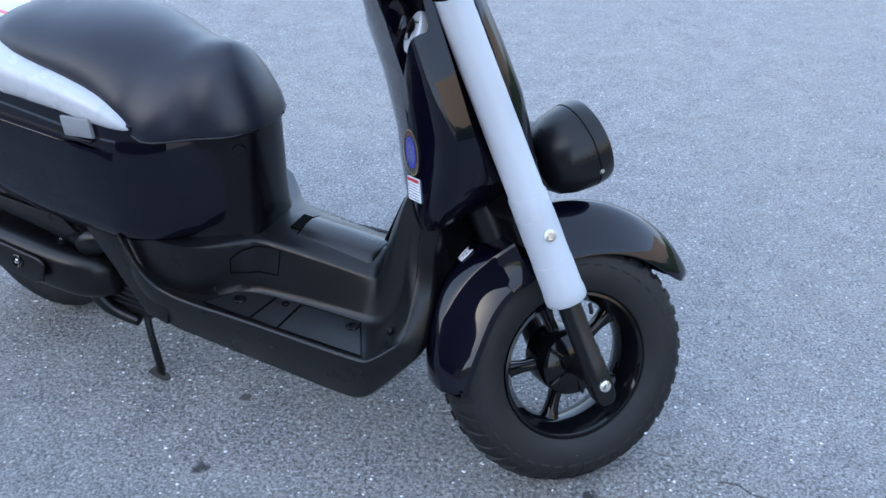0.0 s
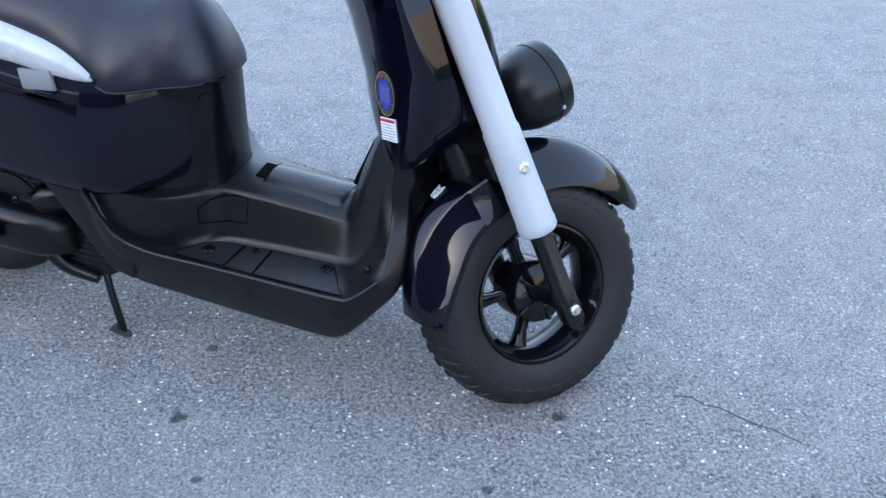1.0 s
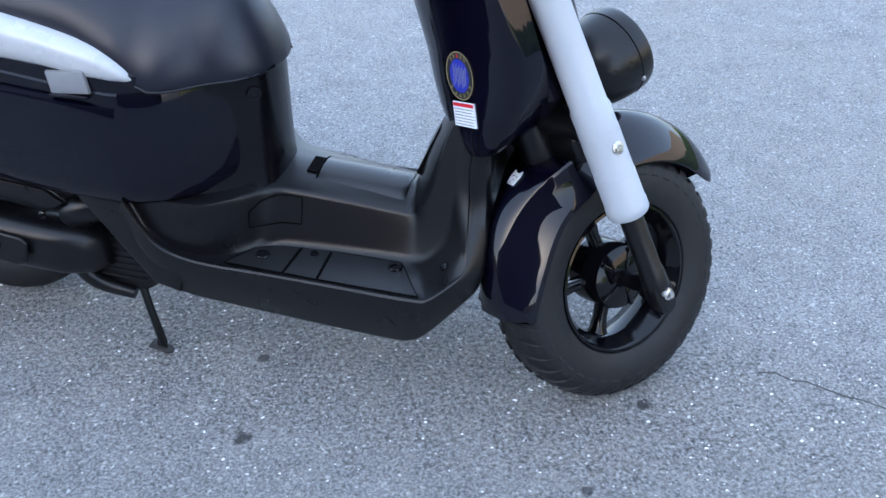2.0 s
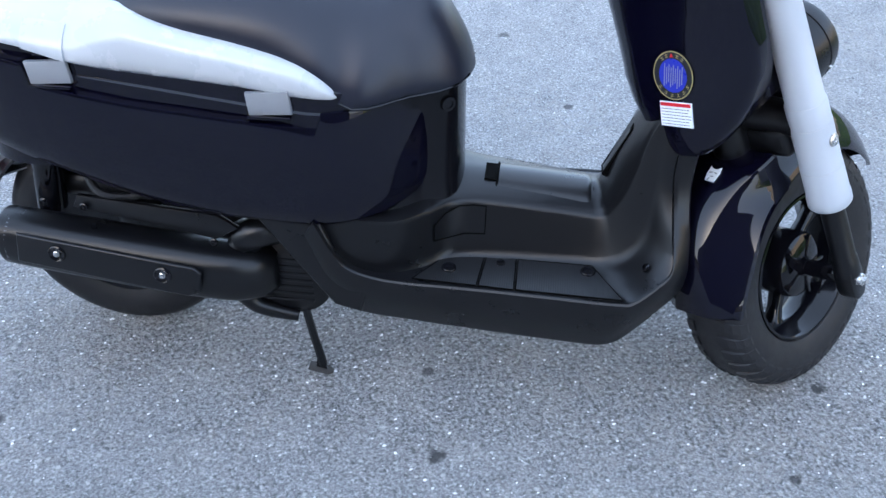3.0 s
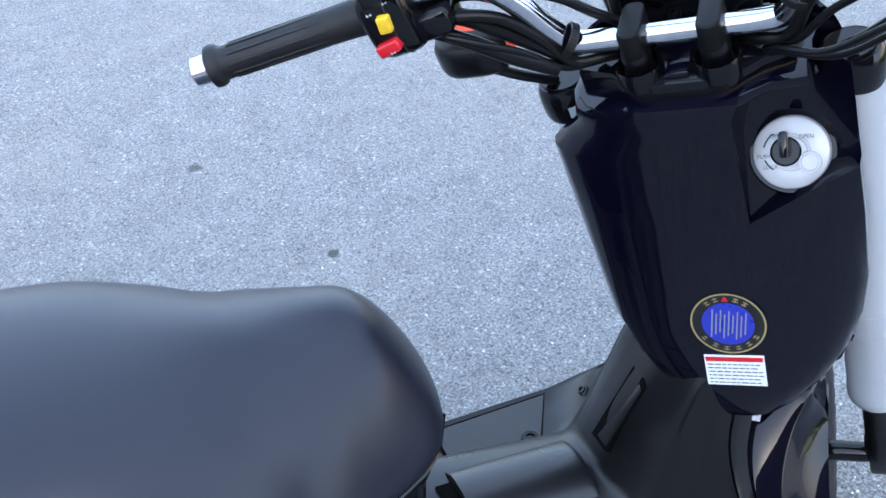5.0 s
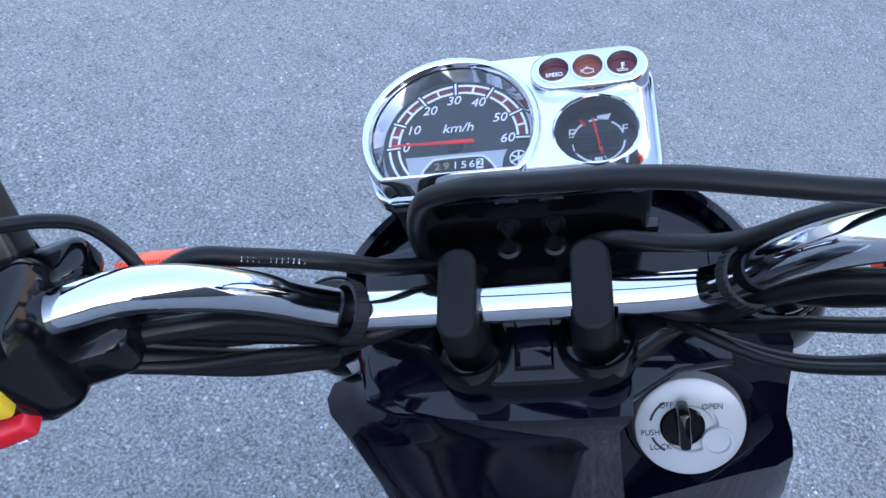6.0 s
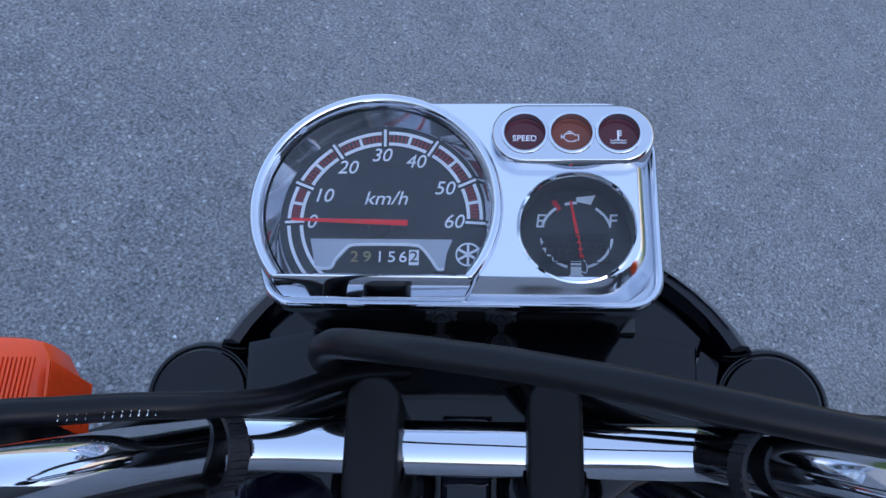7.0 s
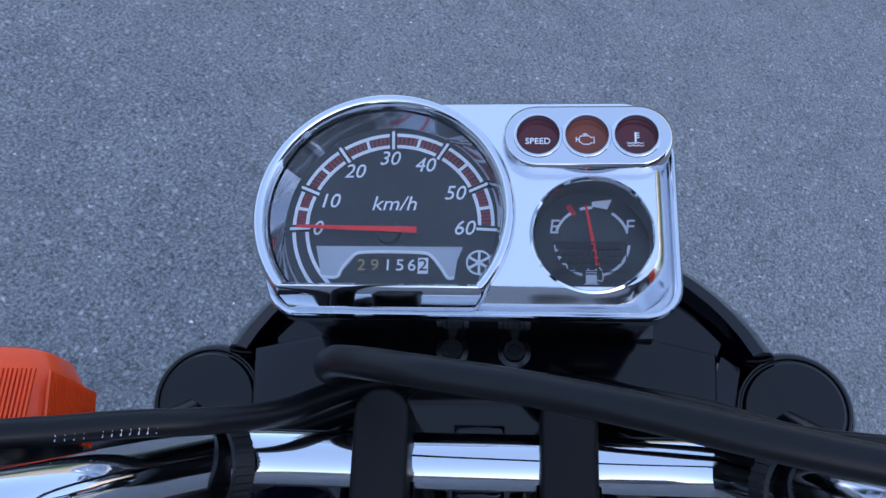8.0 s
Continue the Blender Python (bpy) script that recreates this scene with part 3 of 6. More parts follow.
s_hi = ease([(-0.9, 0.785), (-0.89, 0.799), (-0.85, 0.82), (-0.784, 0.829), (-0.714, 0.829), (-0.594, 0.818), (-0.509, 0.8), (-0.451, 0.791), (-0.405, 0.794), (-0.37, 0.787), (-0.35, 0.768), (-0.33, 0.739), (-0.31, 0.701), (-0.3, 0.675), (-0.294, 0.654)])


def seat_half(x):
    w, a, b = s_w(x) + MID, s_lo(x), s_hi(x)
    h = b - a
    k = min(max((x + 0.64) / 0.14, 0), 1)
    k = k * k * (3 - 2 * k)
    full = ((0.7, 0), (0.95, 0.02), (0.985, 0.08), (1, 0.2), (0.985, 0.34), (0.945, 0.49), (0.88, 0.62), (0.79, 0.74), (0.67, 0.84), (0.53, 0.91), (0.37, 0.96), (0.19, 0.99), (0, 1))
    slim = ((0.7, 0), (0.96, 0.02), (1, 0.08), (0.985, 0.2), (0.94, 0.32), (0.87, 0.44), (0.78, 0.57), (0.68, 0.69), (0.56, 0.8), (0.43, 0.885), (0.3, 0.945), (0.15, 0.985), (0, 1))
    return [(0, a)] + [(w * (p + k * (r - p)), a + h * (q + k * (s - q))) for (p, q), (r, s) in zip(full, slim)]




def scuffed(m, at, size):
    """Adds pale rubbed streaks round one spot."""
    n, l = m.node_tree.nodes, m.node_tree.links
    b = n["Principled BSDF"]
    co = [x for x in n if x.type == "TEX_COORD"][0]
    far = n.new("ShaderNodeVectorMath")
    far.operation = "DISTANCE"
    far.inputs[1].default_value = at
    l.new(co.outputs["Object"], far.inputs[0])
    near = n.new("ShaderNodeMapRange")
    near.inputs["From Min"].default_value, near.inputs["From Max"].default_value = size * 0.4, size
    near.inputs["To Min"].default_value, near.inputs["To Max"].default_value = 1, 0
    l.new(far.outputs["Value"], near.inputs["Value"])
    noise = n.new("ShaderNodeTexNoise")
    noise.inputs["Scale"].default_value, noise.inputs["Detail"].default_value = 55, 4
    l.new(co.outputs["Object"], noise.inputs["Vector"])
    band = n.new("ShaderNodeMapRange")
    band.inputs["From Min"].default_value, band.inputs["From Max"].default_value = 0.6, 0.7
    l.new(noise.outputs["Fac"], band.inputs["Value"])
    both = n.new("ShaderNodeMath")
    both.operation = "MULTIPLY"
    l.new(near.outputs["Result"], both.inputs[0])
    l.new(band.outputs["Result"], both.inputs[1])
    x = n.new("ShaderNodeMix")
    x.data_type = "RGBA"
    x.inputs["B"].default_value = (0.11, 0.115, 0.12, 1)
    old = b.inputs["Base Color"].links[0].from_socket
    l.new(both.outputs[0], x.inputs["Factor"])
    l.new(old, x.inputs["A"])
    l.new(x.outputs["Result"], b.inputs["Base Color"])


scuffed(VINYL, (-0.735, -0.05, 0.826), 0.055)
seat = part("seat", hull(steps(-0.9, -0.294, 72, -0.2955, -0.2975, -0.898, -0.894), seat_half, MID), VINYL, scooter, "black vinyl seat with a worn matt top", angle=70)
for s in (1, -1):
    part("seat_seam", pipe([(x, MID + s * (s_w(x) + MID) * 0.992, s_lo(x) + 0.02 * (s_hi(x) - s_lo(x)) + 0.004) for x in steps(-0.88, -0.3, 26)], 0.0028, 6, 1), GLOSS, seat)

c_w = ease([(-0.62, 0.17), (-0.45, 0.15), (-0.4, 0.12), (-0.37, 0.092), (-0.35, 0.083), (-0.335, 0.074), (-0.325, 0.062), (-0.317, 0.046), (-0.313, 0.03), (-0.311, 0.012)])


def column_half(x):
    """The column stands upright and flares a little towards its foot."""
    w = c_w(x)
    return [(0, 0.405), (w + 0.012, 0.405), (w + 0.005, 0.425), (w + 0.002, 0.45), (w, 0.5), (w, 0.6), (w - 0.002, 0.655 + 0.1 * (x + 0.4)), (0, 0.655 + 0.1 * (x + 0.4))]


part("seat_column", hull(steps(-0.62, -0.311, 40, -0.312, -0.315, -0.319), column_half, -0.012), COLUMN, scooter, "gloss black seat column")
part("lock_barrel", moved(lathe([(0, 0.004), (0.007, 0.004), (0.008, 0.006), (0.013, 0.006), (0.014, 0), (0, 0)], 20), face((-0.335, -0.0855, 0.603), (0.6, -0.8, 0.03))), GLOSS, scooter)

# ---- footboard, tunnel and leg shield: one moulded body; its sections turn from upright across the tunnel to level across the neck ----
# ridge of the tunnel (x, z), its shoulder, the foot of its wall, the floor's outer edge and the lower edge (x, y, z)
STATIONS = (
    ((-0.56, 0.43), (-0.56, 0.206, 0.427), (-0.556, 0.204, 0.42), (-0.553, 0.226, 0.43), (-0.6, 0.19, 0.36)),
    ((-0.52, 0.43), (-0.512, 0.206, 0.426), (-0.522, 0.203, 0.352), (-0.527, 0.224, 0.372), (-0.555, 0.198, 0.27)),
    ((-0.48, 0.43), (-0.475, 0.203, 0.424), (-0.485, 0.198, 0.318), (-0.5, 0.22, 0.329), (-0.51, 0.198, 0.222)),
    ((-0.44, 0.429), (-0.438, 0.196, 0.42), (-0.445, 0.19, 0.304), (-0.45, 0.216, 0.307), (-0.465, 0.195, 0.203)),
    ((-0.4, 0.428), (-0.405, 0.183, 0.417), (-0.408, 0.177, 0.3), (-0.4, 0.214, 0.3), (-0.4, 0.193, 0.195)),
    ((-0.36, 0.427), (-0.36, 0.138, 0.412), (-0.367, 0.154, 0.299), (-0.36, 0.214, 0.299), (-0.36, 0.193, 0.191)),
    ((-0.33, 0.425), (-0.328, 0.1, 0.41), (-0.335, 0.13, 0.299), (-0.33, 0.214, 0.299), (-0.33, 0.194, 0.189)),
    ((-0.3, 0.423), (-0.295, 0.084, 0.408), (-0.3, 0.12, 0.299), (-0.3, 0.215, 0.299), (-0.3, 0.194, 0.187)),
    ((-0.24, 0.42), (-0.24, 0.079, 0.403), (-0.24, 0.116, 0.299), (-0.24, 0.217, 0.299), (-0.24, 0.196, 0.184)),
    ((-0.15, 0.414), (-0.15, 0.074, 0.394), (-0.15, 0.114, 0.299), (-0.15, 0.22, 0.298), (-0.15, 0.2, 0.181)),
    ((-0.09, 0.409), (-0.085, 0.071, 0.387), (-0.09, 0.114, 0.299), (-0.07, 0.223, 0.297), (-0.06, 0.204, 0.179)),
    ((-0.062, 0.41), (-0.048, 0.071, 0.387), (-0.046, 0.118, 0.301), (-0.01, 0.224, 0.297), (-0.022, 0.204, 0.183)),
    ((-0.053, 0.43), (-0.03, 0.076, 0.412), (-0.008, 0.125, 0.318), (0.014, 0.222, 0.301), (0.008, 0.2, 0.203)),
    ((-0.047, 0.455), (-0.016, 0.079, 0.442), (0.02, 0.124, 0.352), (0.05, 0.208, 0.327), (0.06, 0.19, 0.262)),
    ((-0.038, 0.485), (-0.006, 0.079, 0.473), (0.034, 0.118, 0.39), (0.074, 0.191, 0.353), (0.1, 0.178, 0.315)),
    ((-0.025, 0.515), (0.004, 0.077, 0.507), (0.037, 0.108, 0.435), (0.073, 0.155, 0.4), (0.105, 0.148, 0.375)),
    ((-0.008, 0.55), (0.014, 0.075, 0.547), (0.04, 0.096, 0.49), (0.068, 0.118, 0.452), (0.1, 0.112, 0.435)),
    ((0.012, 0.59), (0.03, 0.073, 0.587), (0.046, 0.088, 0.55), (0.064, 0.1, 0.51), (0.098, 0.095, 0.495)),
    ((0.05, 0.64), (0.062, 0.066, 0.64), (0.07, 0.075, 0.625), (0.075, 0.085, 0.6), (0.11, 0.08, 0.6)),
)
tracks = [smooth_path([(p[0], 0.0, p[1]) if len(p) == 2 else p for p in (row[k] for row in STATIONS)], 4) for k in range(5)]
rings = []
for top, shoulder, foot, edge, low in zip(*tracks):
    half = [top]
    for f, d in ((0.3, 0.78), (0.55, 0.6), (0.7, 0.42), (0.82, 0.26), (0.94, 0.09)):
        half.append(Vector((top.x + (shoulder.x - top.x) * (1 - d), shoulder.y * f, top.z + (shoulder.z - top.z) * (1 - d))))
    half.append(shoulder - Vector((0, 0.002, 0)))
    fall, out = foot - shoulder, Vector((0, foot.y - shoulder.y, 0))
    for f, g in ((0.03, 0.09), (0.09, 0.16), (0.3, 0.34), (0.6, 0.6), (0.82, 0.78), (0.93, 0.9)):
        half.append(Vector((shoulder.x + fall.x * f, shoulder.y + fall.y * g, shoulder.z + fall.z * f)))
    across = edge - foot
    half += [foot + across * 0.06 + Vector((0, 0, 0.0)), foot + across * 0.2, foot + across * 0.6, foot + across * 0.9]
    half += [edge + Vector((0, -0.006, 0.003)), edge + Vector((0, -0.001, 0.003)), edge + Vector((0, 0.002, 0.0))]
    drop = low - edge
    half += [edge + drop * 0.06 + Vector((0.001, 0.003, 0)), edge + drop * 0.3 + Vector((0, 0.005, 0)), edge + drop * 0.9 + Vector((0, 0.005, 0)), low + Vector((0, -0.003, 0)), low + Vector((0.0, -0.03, -0.003)), Vector((low.x, 0, low.z - 0.003))]
    rings.append([(p.x, FLOORMID - p.y, p.z) for p in half] + [(p.x, FLOORMID + p.y, p.z) for p in half[-2:0:-1]])
footboard = part("footboard", loft(rings), BLACK, scooter, "matt black plastic footboard with a raised tunnel and leg shield", angle=40)
for s in (1, -1):
    # rear fin that runs up to the side panel
    fin = slab([(-0.575, 0.3), (-0.53, 0.235), (-0.48, 0.222), (-0.46, 0.29), (-0.5, 0.318), (-0.52, 0.35), (-0.545, 0.42), (-0.66, 0.425)], -0.018, 0.012, 0.007, 3)
    part("rear_fin", moved(fin, Matrix(((1, 0, 0, 0), (0, 0, 1, s * 0.202) if s > 0 else (0, 0, -1, -0.202), (0, 1, 0, 0), (0, 0, 0, 1)))), BLACK, footboard)

    def mat(name, pts):
        pts = [(x, s * y) for x, y in pts]
        part("mat_seam", pipe([(x, y, 0.3006) for x, y in pts + pts[:1]], 0.0017, 6, 1), VOID, footboard)
        return part(name, slab(pts if s > 0 else pts[::-1], 0.293, 0.3015, 0.0012, 1), MATTING, footboard)

    mat("foot_mat", [(-0.385, 0.197), (-0.33, 0.118), (-0.26, 0.117), (-0.268, 0.203)])
    mat("foot_hatch", [(-0.264, 0.203), (-0.256, 0.117), (-0.2, 0.117), (-0.2, 0.207)])
    mat("foot_mat", [(-0.196, 0.207), (-0.196, 0.117), (-0.06, 0.12), (-0.005, 0.213)])
    for x, y in ((-0.322, 0.159), (-0.067, 0.139), (-0.228, 0.133)):
        r = 0.014 if y != 0.133 else 0.008
        part("mat_screw", moved(lathe([(0, 0.001), (r * 0.5, 0.001), (r * 0.55, 0.0035), (r * 0.9, 0.004), (r, 0.002), (r, -0.004)], 24), Matrix.Translation((x, s * y, 0.3012))), GLOSS, footboard)

# ---- hatch lid on the tunnel, side hatches, the slot in the neck ----
crest = line([(-0.3, 0.423), (-0.24, 0.42), (-0.15, 0.414), (-0.09, 0.409), (-0.06, 0.408)])
rings = []
for x, d in ((-0.246, 0.003), (-0.244, 0.0), (-0.2, 0.0), (-0.15, 0.0), (-0.1, 0.0), (-0.08, 0.0), (-0.073, 0.0015), (-0.07, 0.004)):
    k = 1 if x < -0.08 else 1 - d * 16
    rings.append([(x, FLOORMID + y, 0.37) for y in (-0.052 * k, 0.052 * k)] + [(x, FLOORMID + y, crest(x) + 0.0042 - d - 5.6 * y * y - 0.004 * abs(y / 0.052) ** 10) for y in (np.linspace(0.052, -0.052, 15) * k).tolist()])
part("tunnel_lid", loft(rings), SMOOTH, footboard, "smooth black hatch lid")
part("lid_seam", pipe([(-0.2445, FLOORMID - 0.054, 0.398), (-0.16, FLOORMID - 0.054, 0.3915), (-0.08, FLOORMID - 0.0535, 0.3845), (-0.069, FLOORMID - 0.047, 0.387), (-0.066, FLOORMID - 0.03, 0.3985), (-0.0655, FLOORMID, 0.4055), (-0.066, FLOORMID + 0.03, 0.3985)], 0.0016, 6), VOID, footboard)
# solid block, not an opening: the notch's shade is its black colour
notch = [[(x, FLOORMID + y, z + crest(x) - 5.6 * y * y) for y, z in ((-0.03, 0.0045), (0.022, 0.0045), (0.022, -0.02), (-0.03, -0.02))] for x in (-0.271, -0.2465)]
part("lid_notch", loft(notch), VOID, footboard)
part("lid_gap", pipe([(-0.2475, FLOORMID + y, crest(-0.2475) + 0.0026 - 5.6 * y * y) for y in np.linspace(-0.056, 0.056, 13).tolist()], 0.0018, 6, 1), VOID, footboard)


def wall_at(x, f):
    """A place on the tunnel's side wall, f of the way down."""
    k = min(range(len(tracks[1]) - 1), key=lambda i: abs(tracks[1][i].x - x))
    a, b = tracks[1][k], tracks[2][k]
    g = float(np.interp(f, (0, 0.03, 0.09, 0.3, 0.6, 0.82, 1), (0, 0.09, 0.16, 0.34, 0.6, 0.78, 1)))
    return Vector((x, a.y + (b.y - a.y) * g, a.z + (b.z - a.z) * f))


for s in (1, -1):
    seam = [wall_at(x, f) for x, f in ((-0.352, 0.3), (-0.335, 0.17), (-0.31, 0.1), (-0.285, 0.09), (-0.262, 0.09), (-0.262, 0.3), (-0.262, 0.58), (-0.3, 0.58), (-0.352, 0.58), (-0.352, 0.3))]
    part("hatch_seam", pipe([(p.x, FLOORMID + s * p.y, p.z) for p in seam], 0.0014, 6, 1), VOID, footboard, "thin seam of a side hatch")
# solid slab whose black colour stands for the shade inside the slot
part("neck_slot", moved(slab([(-0.017, -0.058), (0.017, -0.058), (0.017, 0.05), (0.008, 0.058), (-0.017, 0.058)], -0.02, 0.002, 0.002), face((-0.03, FLOORMID - 0.004, 0.492), (-0.9, 0, 0.4))), VOID, footboard)
part("slot_hook", moved(slab([(-0.009, -0.05), (0.013, -0.05), (0.013, 0.045), (0.004, 0.05)], 0.0, 0.0035, 0.002), face((-0.03, FLOORMID - 0.006, 0.49), (-0.9, 0, 0.4))), BLACK, footboard)
for s in (1, -1):
    part("shield_screw", bolt(0.009, 0.006, face((0.033, FLOORMID + s * 0.165, 0.34), (-0.75, s * 0.1, 0.65))), GLOSS, footboard)

# ---- exhaust ----
mid = [(-1.15, -0.197, 0.334), (-1.135, -0.197, 0.332), (-1.0, -0.197, 0.315), (-0.85, -0.193, 0.294), (-0.74, -0.185, 0.278), (-0.68, -0.168, 0.268), (-0.65, -0.146, 0.262)]
rings = []
for i, p in enumerate(smooth_path(mid, 6)):
    k = i / 36
    r = float(np.interp(k, (0, 0.02, 0.16, 0.5, 0.72, 0.86, 1), (0.041, 0.046, 0.049, 0.053, 0.052, 0.046, 0.036)))
    rings.append([(p.x, p.y + dy, p.z + dz) for dy, dz in oval(28, 2.8, r * 0.95, r * 1.06)])
muffler = part("muffler", loft(rings), BLACK, scooter, "matt black exhaust muffler")
part("end_ring", moved(loft([[(a, b, z) for a, b in oval(32, 2.8, 0.0435 + d, 0.0485 + d)] for z, d in ((-0.004, 0.0), (-0.003, 0.003), (0.003, 0.003), (0.004, 0.0))]), face((-1.134, -0.197, 0.332), (-1, 0, 0.13))), GREY, muffler)
part("end_cap", moved(lathe([(0.046, 0), (0.044, 0.012), (0.036, 0.019), (0.02, 0.021), (0.018, 0.01), (0, 0.01)], 36), face((-1.136, -0.197, 0.3325), (-1, 0, 0.13))), BLACK, muffler)
heat = slab([(-0.17, -0.026), (0.15, -0.034), (0.172, -0.022), (0.172, 0.02), (0.158, 0.03), (-0.17, 0.034)], 0, 0.009, 0.005, 3)
SHIELD = face((-0.937, -0.246, 0.318), (0.02, -1, 0.12)) @ pose(0, 0, 0, 0, 0, -8.0)
heat = part("heat_shield", moved(heat, SHIELD), BLACK, muffler)
for x, y in ((-0.094, 0.008), (0.102, 0.004)):
    cup = moved(lathe([(0, 0.0), (0.008, 0.001), (0.014, 0.004), (0.0165, 0.0025), (0.017, 0)], 24), SHIELD @ Matrix.Translation((x, y, 0.009)))
    part("screw_cup", cup, GLOSS, heat)
    part("screw", bolt(0.0058, 0.0065, SHIELD @ Matrix.Translation((x, y, 0.0095))), STEEL, heat)

# ---- engine, rear wheel, shock, rear fender, stand ----
engine = part("engine", join(lathe([(0, -0.105), (0.06, -0.105), (0.085, -0.092), (0.096, -0.06), (0.096, 0.06), (0.08, 0.08), (0, 0.08)], 32, "y", (-0.635, -0.05, 0.232)), box(-1.0, -0.6, -0.09, 0.11, 0.2, 0.345, 0.03, 3)), BLACK, scooter, "black engine with a finned fan cover")
for i in range(7):
    z = 0.187 + i * 0.016
    part("cooling_fin", box(-0.69, -0.585, -0.158, -0.148, z, z + 0.008, 0.0035), BLACK, engine)
part("shroud", pipe([(-0.685, -0.16, 0.345), (-0.73, -0.165, 0.3), (-0.735, -0.165, 0.24), (-0.7, -0.16, 0.175), (-0.62, -0.155, 0.15)], [0.03, 0.024, 0.02, 0.018, 0.012], 14), BLACK, engine)
part("intake_duct", pipe([(-0.64, -0.15, 0.36), (-0.68, -0.17, 0.36), (-0.71, -0.17, 0.345)], [0.03, 0.032, 0.03], 14), BLACK, engine)
part("air_box", box(-1.08, -0.86, -0.12, -0.02, 0.37, 0.425, 0.02, 3), BLACK, engine)
part("bracket", moved(slab([(-0.15, -0.012), (0.12, -0.03), (0.16, 0.0), (0.12, 0.02), (-0.14, 0.014)], -0.006, 0.006, 0.003), face((-0.86, -0.19, 0.4), (0, -1, 0.1)) @ pose(0, 0, 0, 0, 0, -6)), BLACK, engine)
for x, z in ((-0.75, 0.352), (-0.985, 0.41), (-1.06, 0.415)):
    part("screw", bolt(0.008, 0.008, face((x, -0.2, z), (0, -1, 0.2))), GLOSS, engine)
part("hose", pipe([(-1.0, -0.14, 0.46), (-0.96, -0.18, 0.43), (-0.9, -0.17, 0.42), (-0.82, -0.15, 0.44), (-0.76, -0.16, 0.4), (-0.74, -0.17, 0.35)], 0.008, 10), RUBBER, engine)
part("shock", pipe([(-1.09, -0.13, 0.36), (-1.07, -0.13, 0.5)], 0.028, 16, 1), GLOSS, scooter)


def tyre_profile(r, w):
    return [(r * 0.6, -w * 0.72), (r * 0.615, -w * 0.84), (r * 0.68, -w * 0.96), (r * 0.76, -w), (r * 0.85, -w * 0.985), (r * 0.91, -w * 0.9), (r * 0.955, -w * 0.7), (r * 0.985, -w * 0.4), (r * 0.993, 0), (r * 0.985, w * 0.4), (r * 0.955, w * 0.7), (r * 0.91, w * 0.9), (r * 0.85, w * 0.985), (r * 0.76, w), (r * 0.68, w * 0.96), (r * 0.615, w * 0.84), (r * 0.6, w * 0.72), (r * 0.6, -w * 0.72)]


rear_wheel = part("rear_wheel", lathe([(0.02, -0.05), (0.1, -0.04), (0.14, -0.055), (0.147, -0.05), (0.147, 0.05), (0.14, 0.055), (0.1, 0.04), (0.02, 0.05)], 40, "y", (-1.02, 0, 0.237)), GLOSS, scooter)
part("tyre", lathe(tyre_profile(0.235, 0.064), 72, "y", (-1.02, 0, 0.237)), RUBBER, rear_wheel, "worn black rubber tyre")
rf = []
for i in range(13):
    a = radians(78 + 82 * i / 12)
    rr = 0.275
    rf.append([(-1.02 + (rr - 0.03 * abs(t) ** 3 - th) * math.cos(a), t * 0.085, 0.237 + (rr - 0.03 * abs(t) ** 3 - th) * math.sin(a)) for th, ts in ((0, np.linspace(-1, 1, 9).tolist()), (0.005, np.linspace(1, -1, 9).tolist())) for t in ts])
part("rear_mudguard", loft(rf), BLACK, scooter)
plate = part("number_plate_holder", box(-1.3, -1.16, -0.07, 0.07, 0.39, 0.46, 0.03, 3), GREY, scooter)
part("mud_flap", loft([[(x, y, z) for y, z in oval(16, 4, w, 0.004, (0, zc))] for x, zc, w in ((-1.17, 0.392, 0.06), (-1.24, 0.37, 0.075), (-1.32, 0.335, 0.085), (-1.4, 0.3, 0.085))]), GREY, plate)
part("reflector", box(-1.262, -1.232, -0.082, -0.06, 0.392, 0.42, 0.004), RED, plate)
part("tail_light", hull(steps(-1.195, -1.14, 6), lambda x: squircle(0.075 + 0.5 * (x + 1.195), 0.6, 0.695, 3)), RED, scooter, "red tail light")
stand = part("centre_stand", box(-0.64, -0.6, -0.14, 0.14, 0.17, 0.2, 0.008), BLACK, scooter, "black steel centre stand")
for s in (1, -1):
    leg = part("stand_leg", pipe([(-0.62, s * 0.13, 0.2), (-0.603, s * 0.145, 0.12), (-0.588, s * 0.152, 0.05), (-0.582, s * 0.154, 0.02)], [0.0085, 0.0085, 0.009, 0.009], 10), BLACK, stand)
    part("stand_foot", moved(slab([(-0.03, -0.012), (0.012, -0.012), (0.022, -0.004), (0.022, 0.004), (0.012, 0.012), (-0.03, 0.012)], 0, 0.006, 0.002), Matrix.Translation((-0.583, s * 0.156, 0.0)) @ pose(0, 0, 0.006, 0, 14, 0)), DIRTY, leg, "worn dirty steel foot")
    part("gusset", moved(slab([(-0.012, 0.008), (0.012, 0.008), (0.004, 0.05), (-0.004, 0.06)], -0.003, 0.003, 0.001), Matrix(((1, 0, 0, -0.586), (0, 0, 1, s * 0.1545), (0, 1, 0, 0), (0, 0, 0, 1)))), BLACK, leg)

# ---------- front end, in steering axes: x ahead, y left, z along the steering axis ----------
AX, AZ = 0.036, -0.842


def fpart(name, bm, mat, parent, label="", angle=35):
    return part(name, bm, mat, parent, label, FRONT, angle)


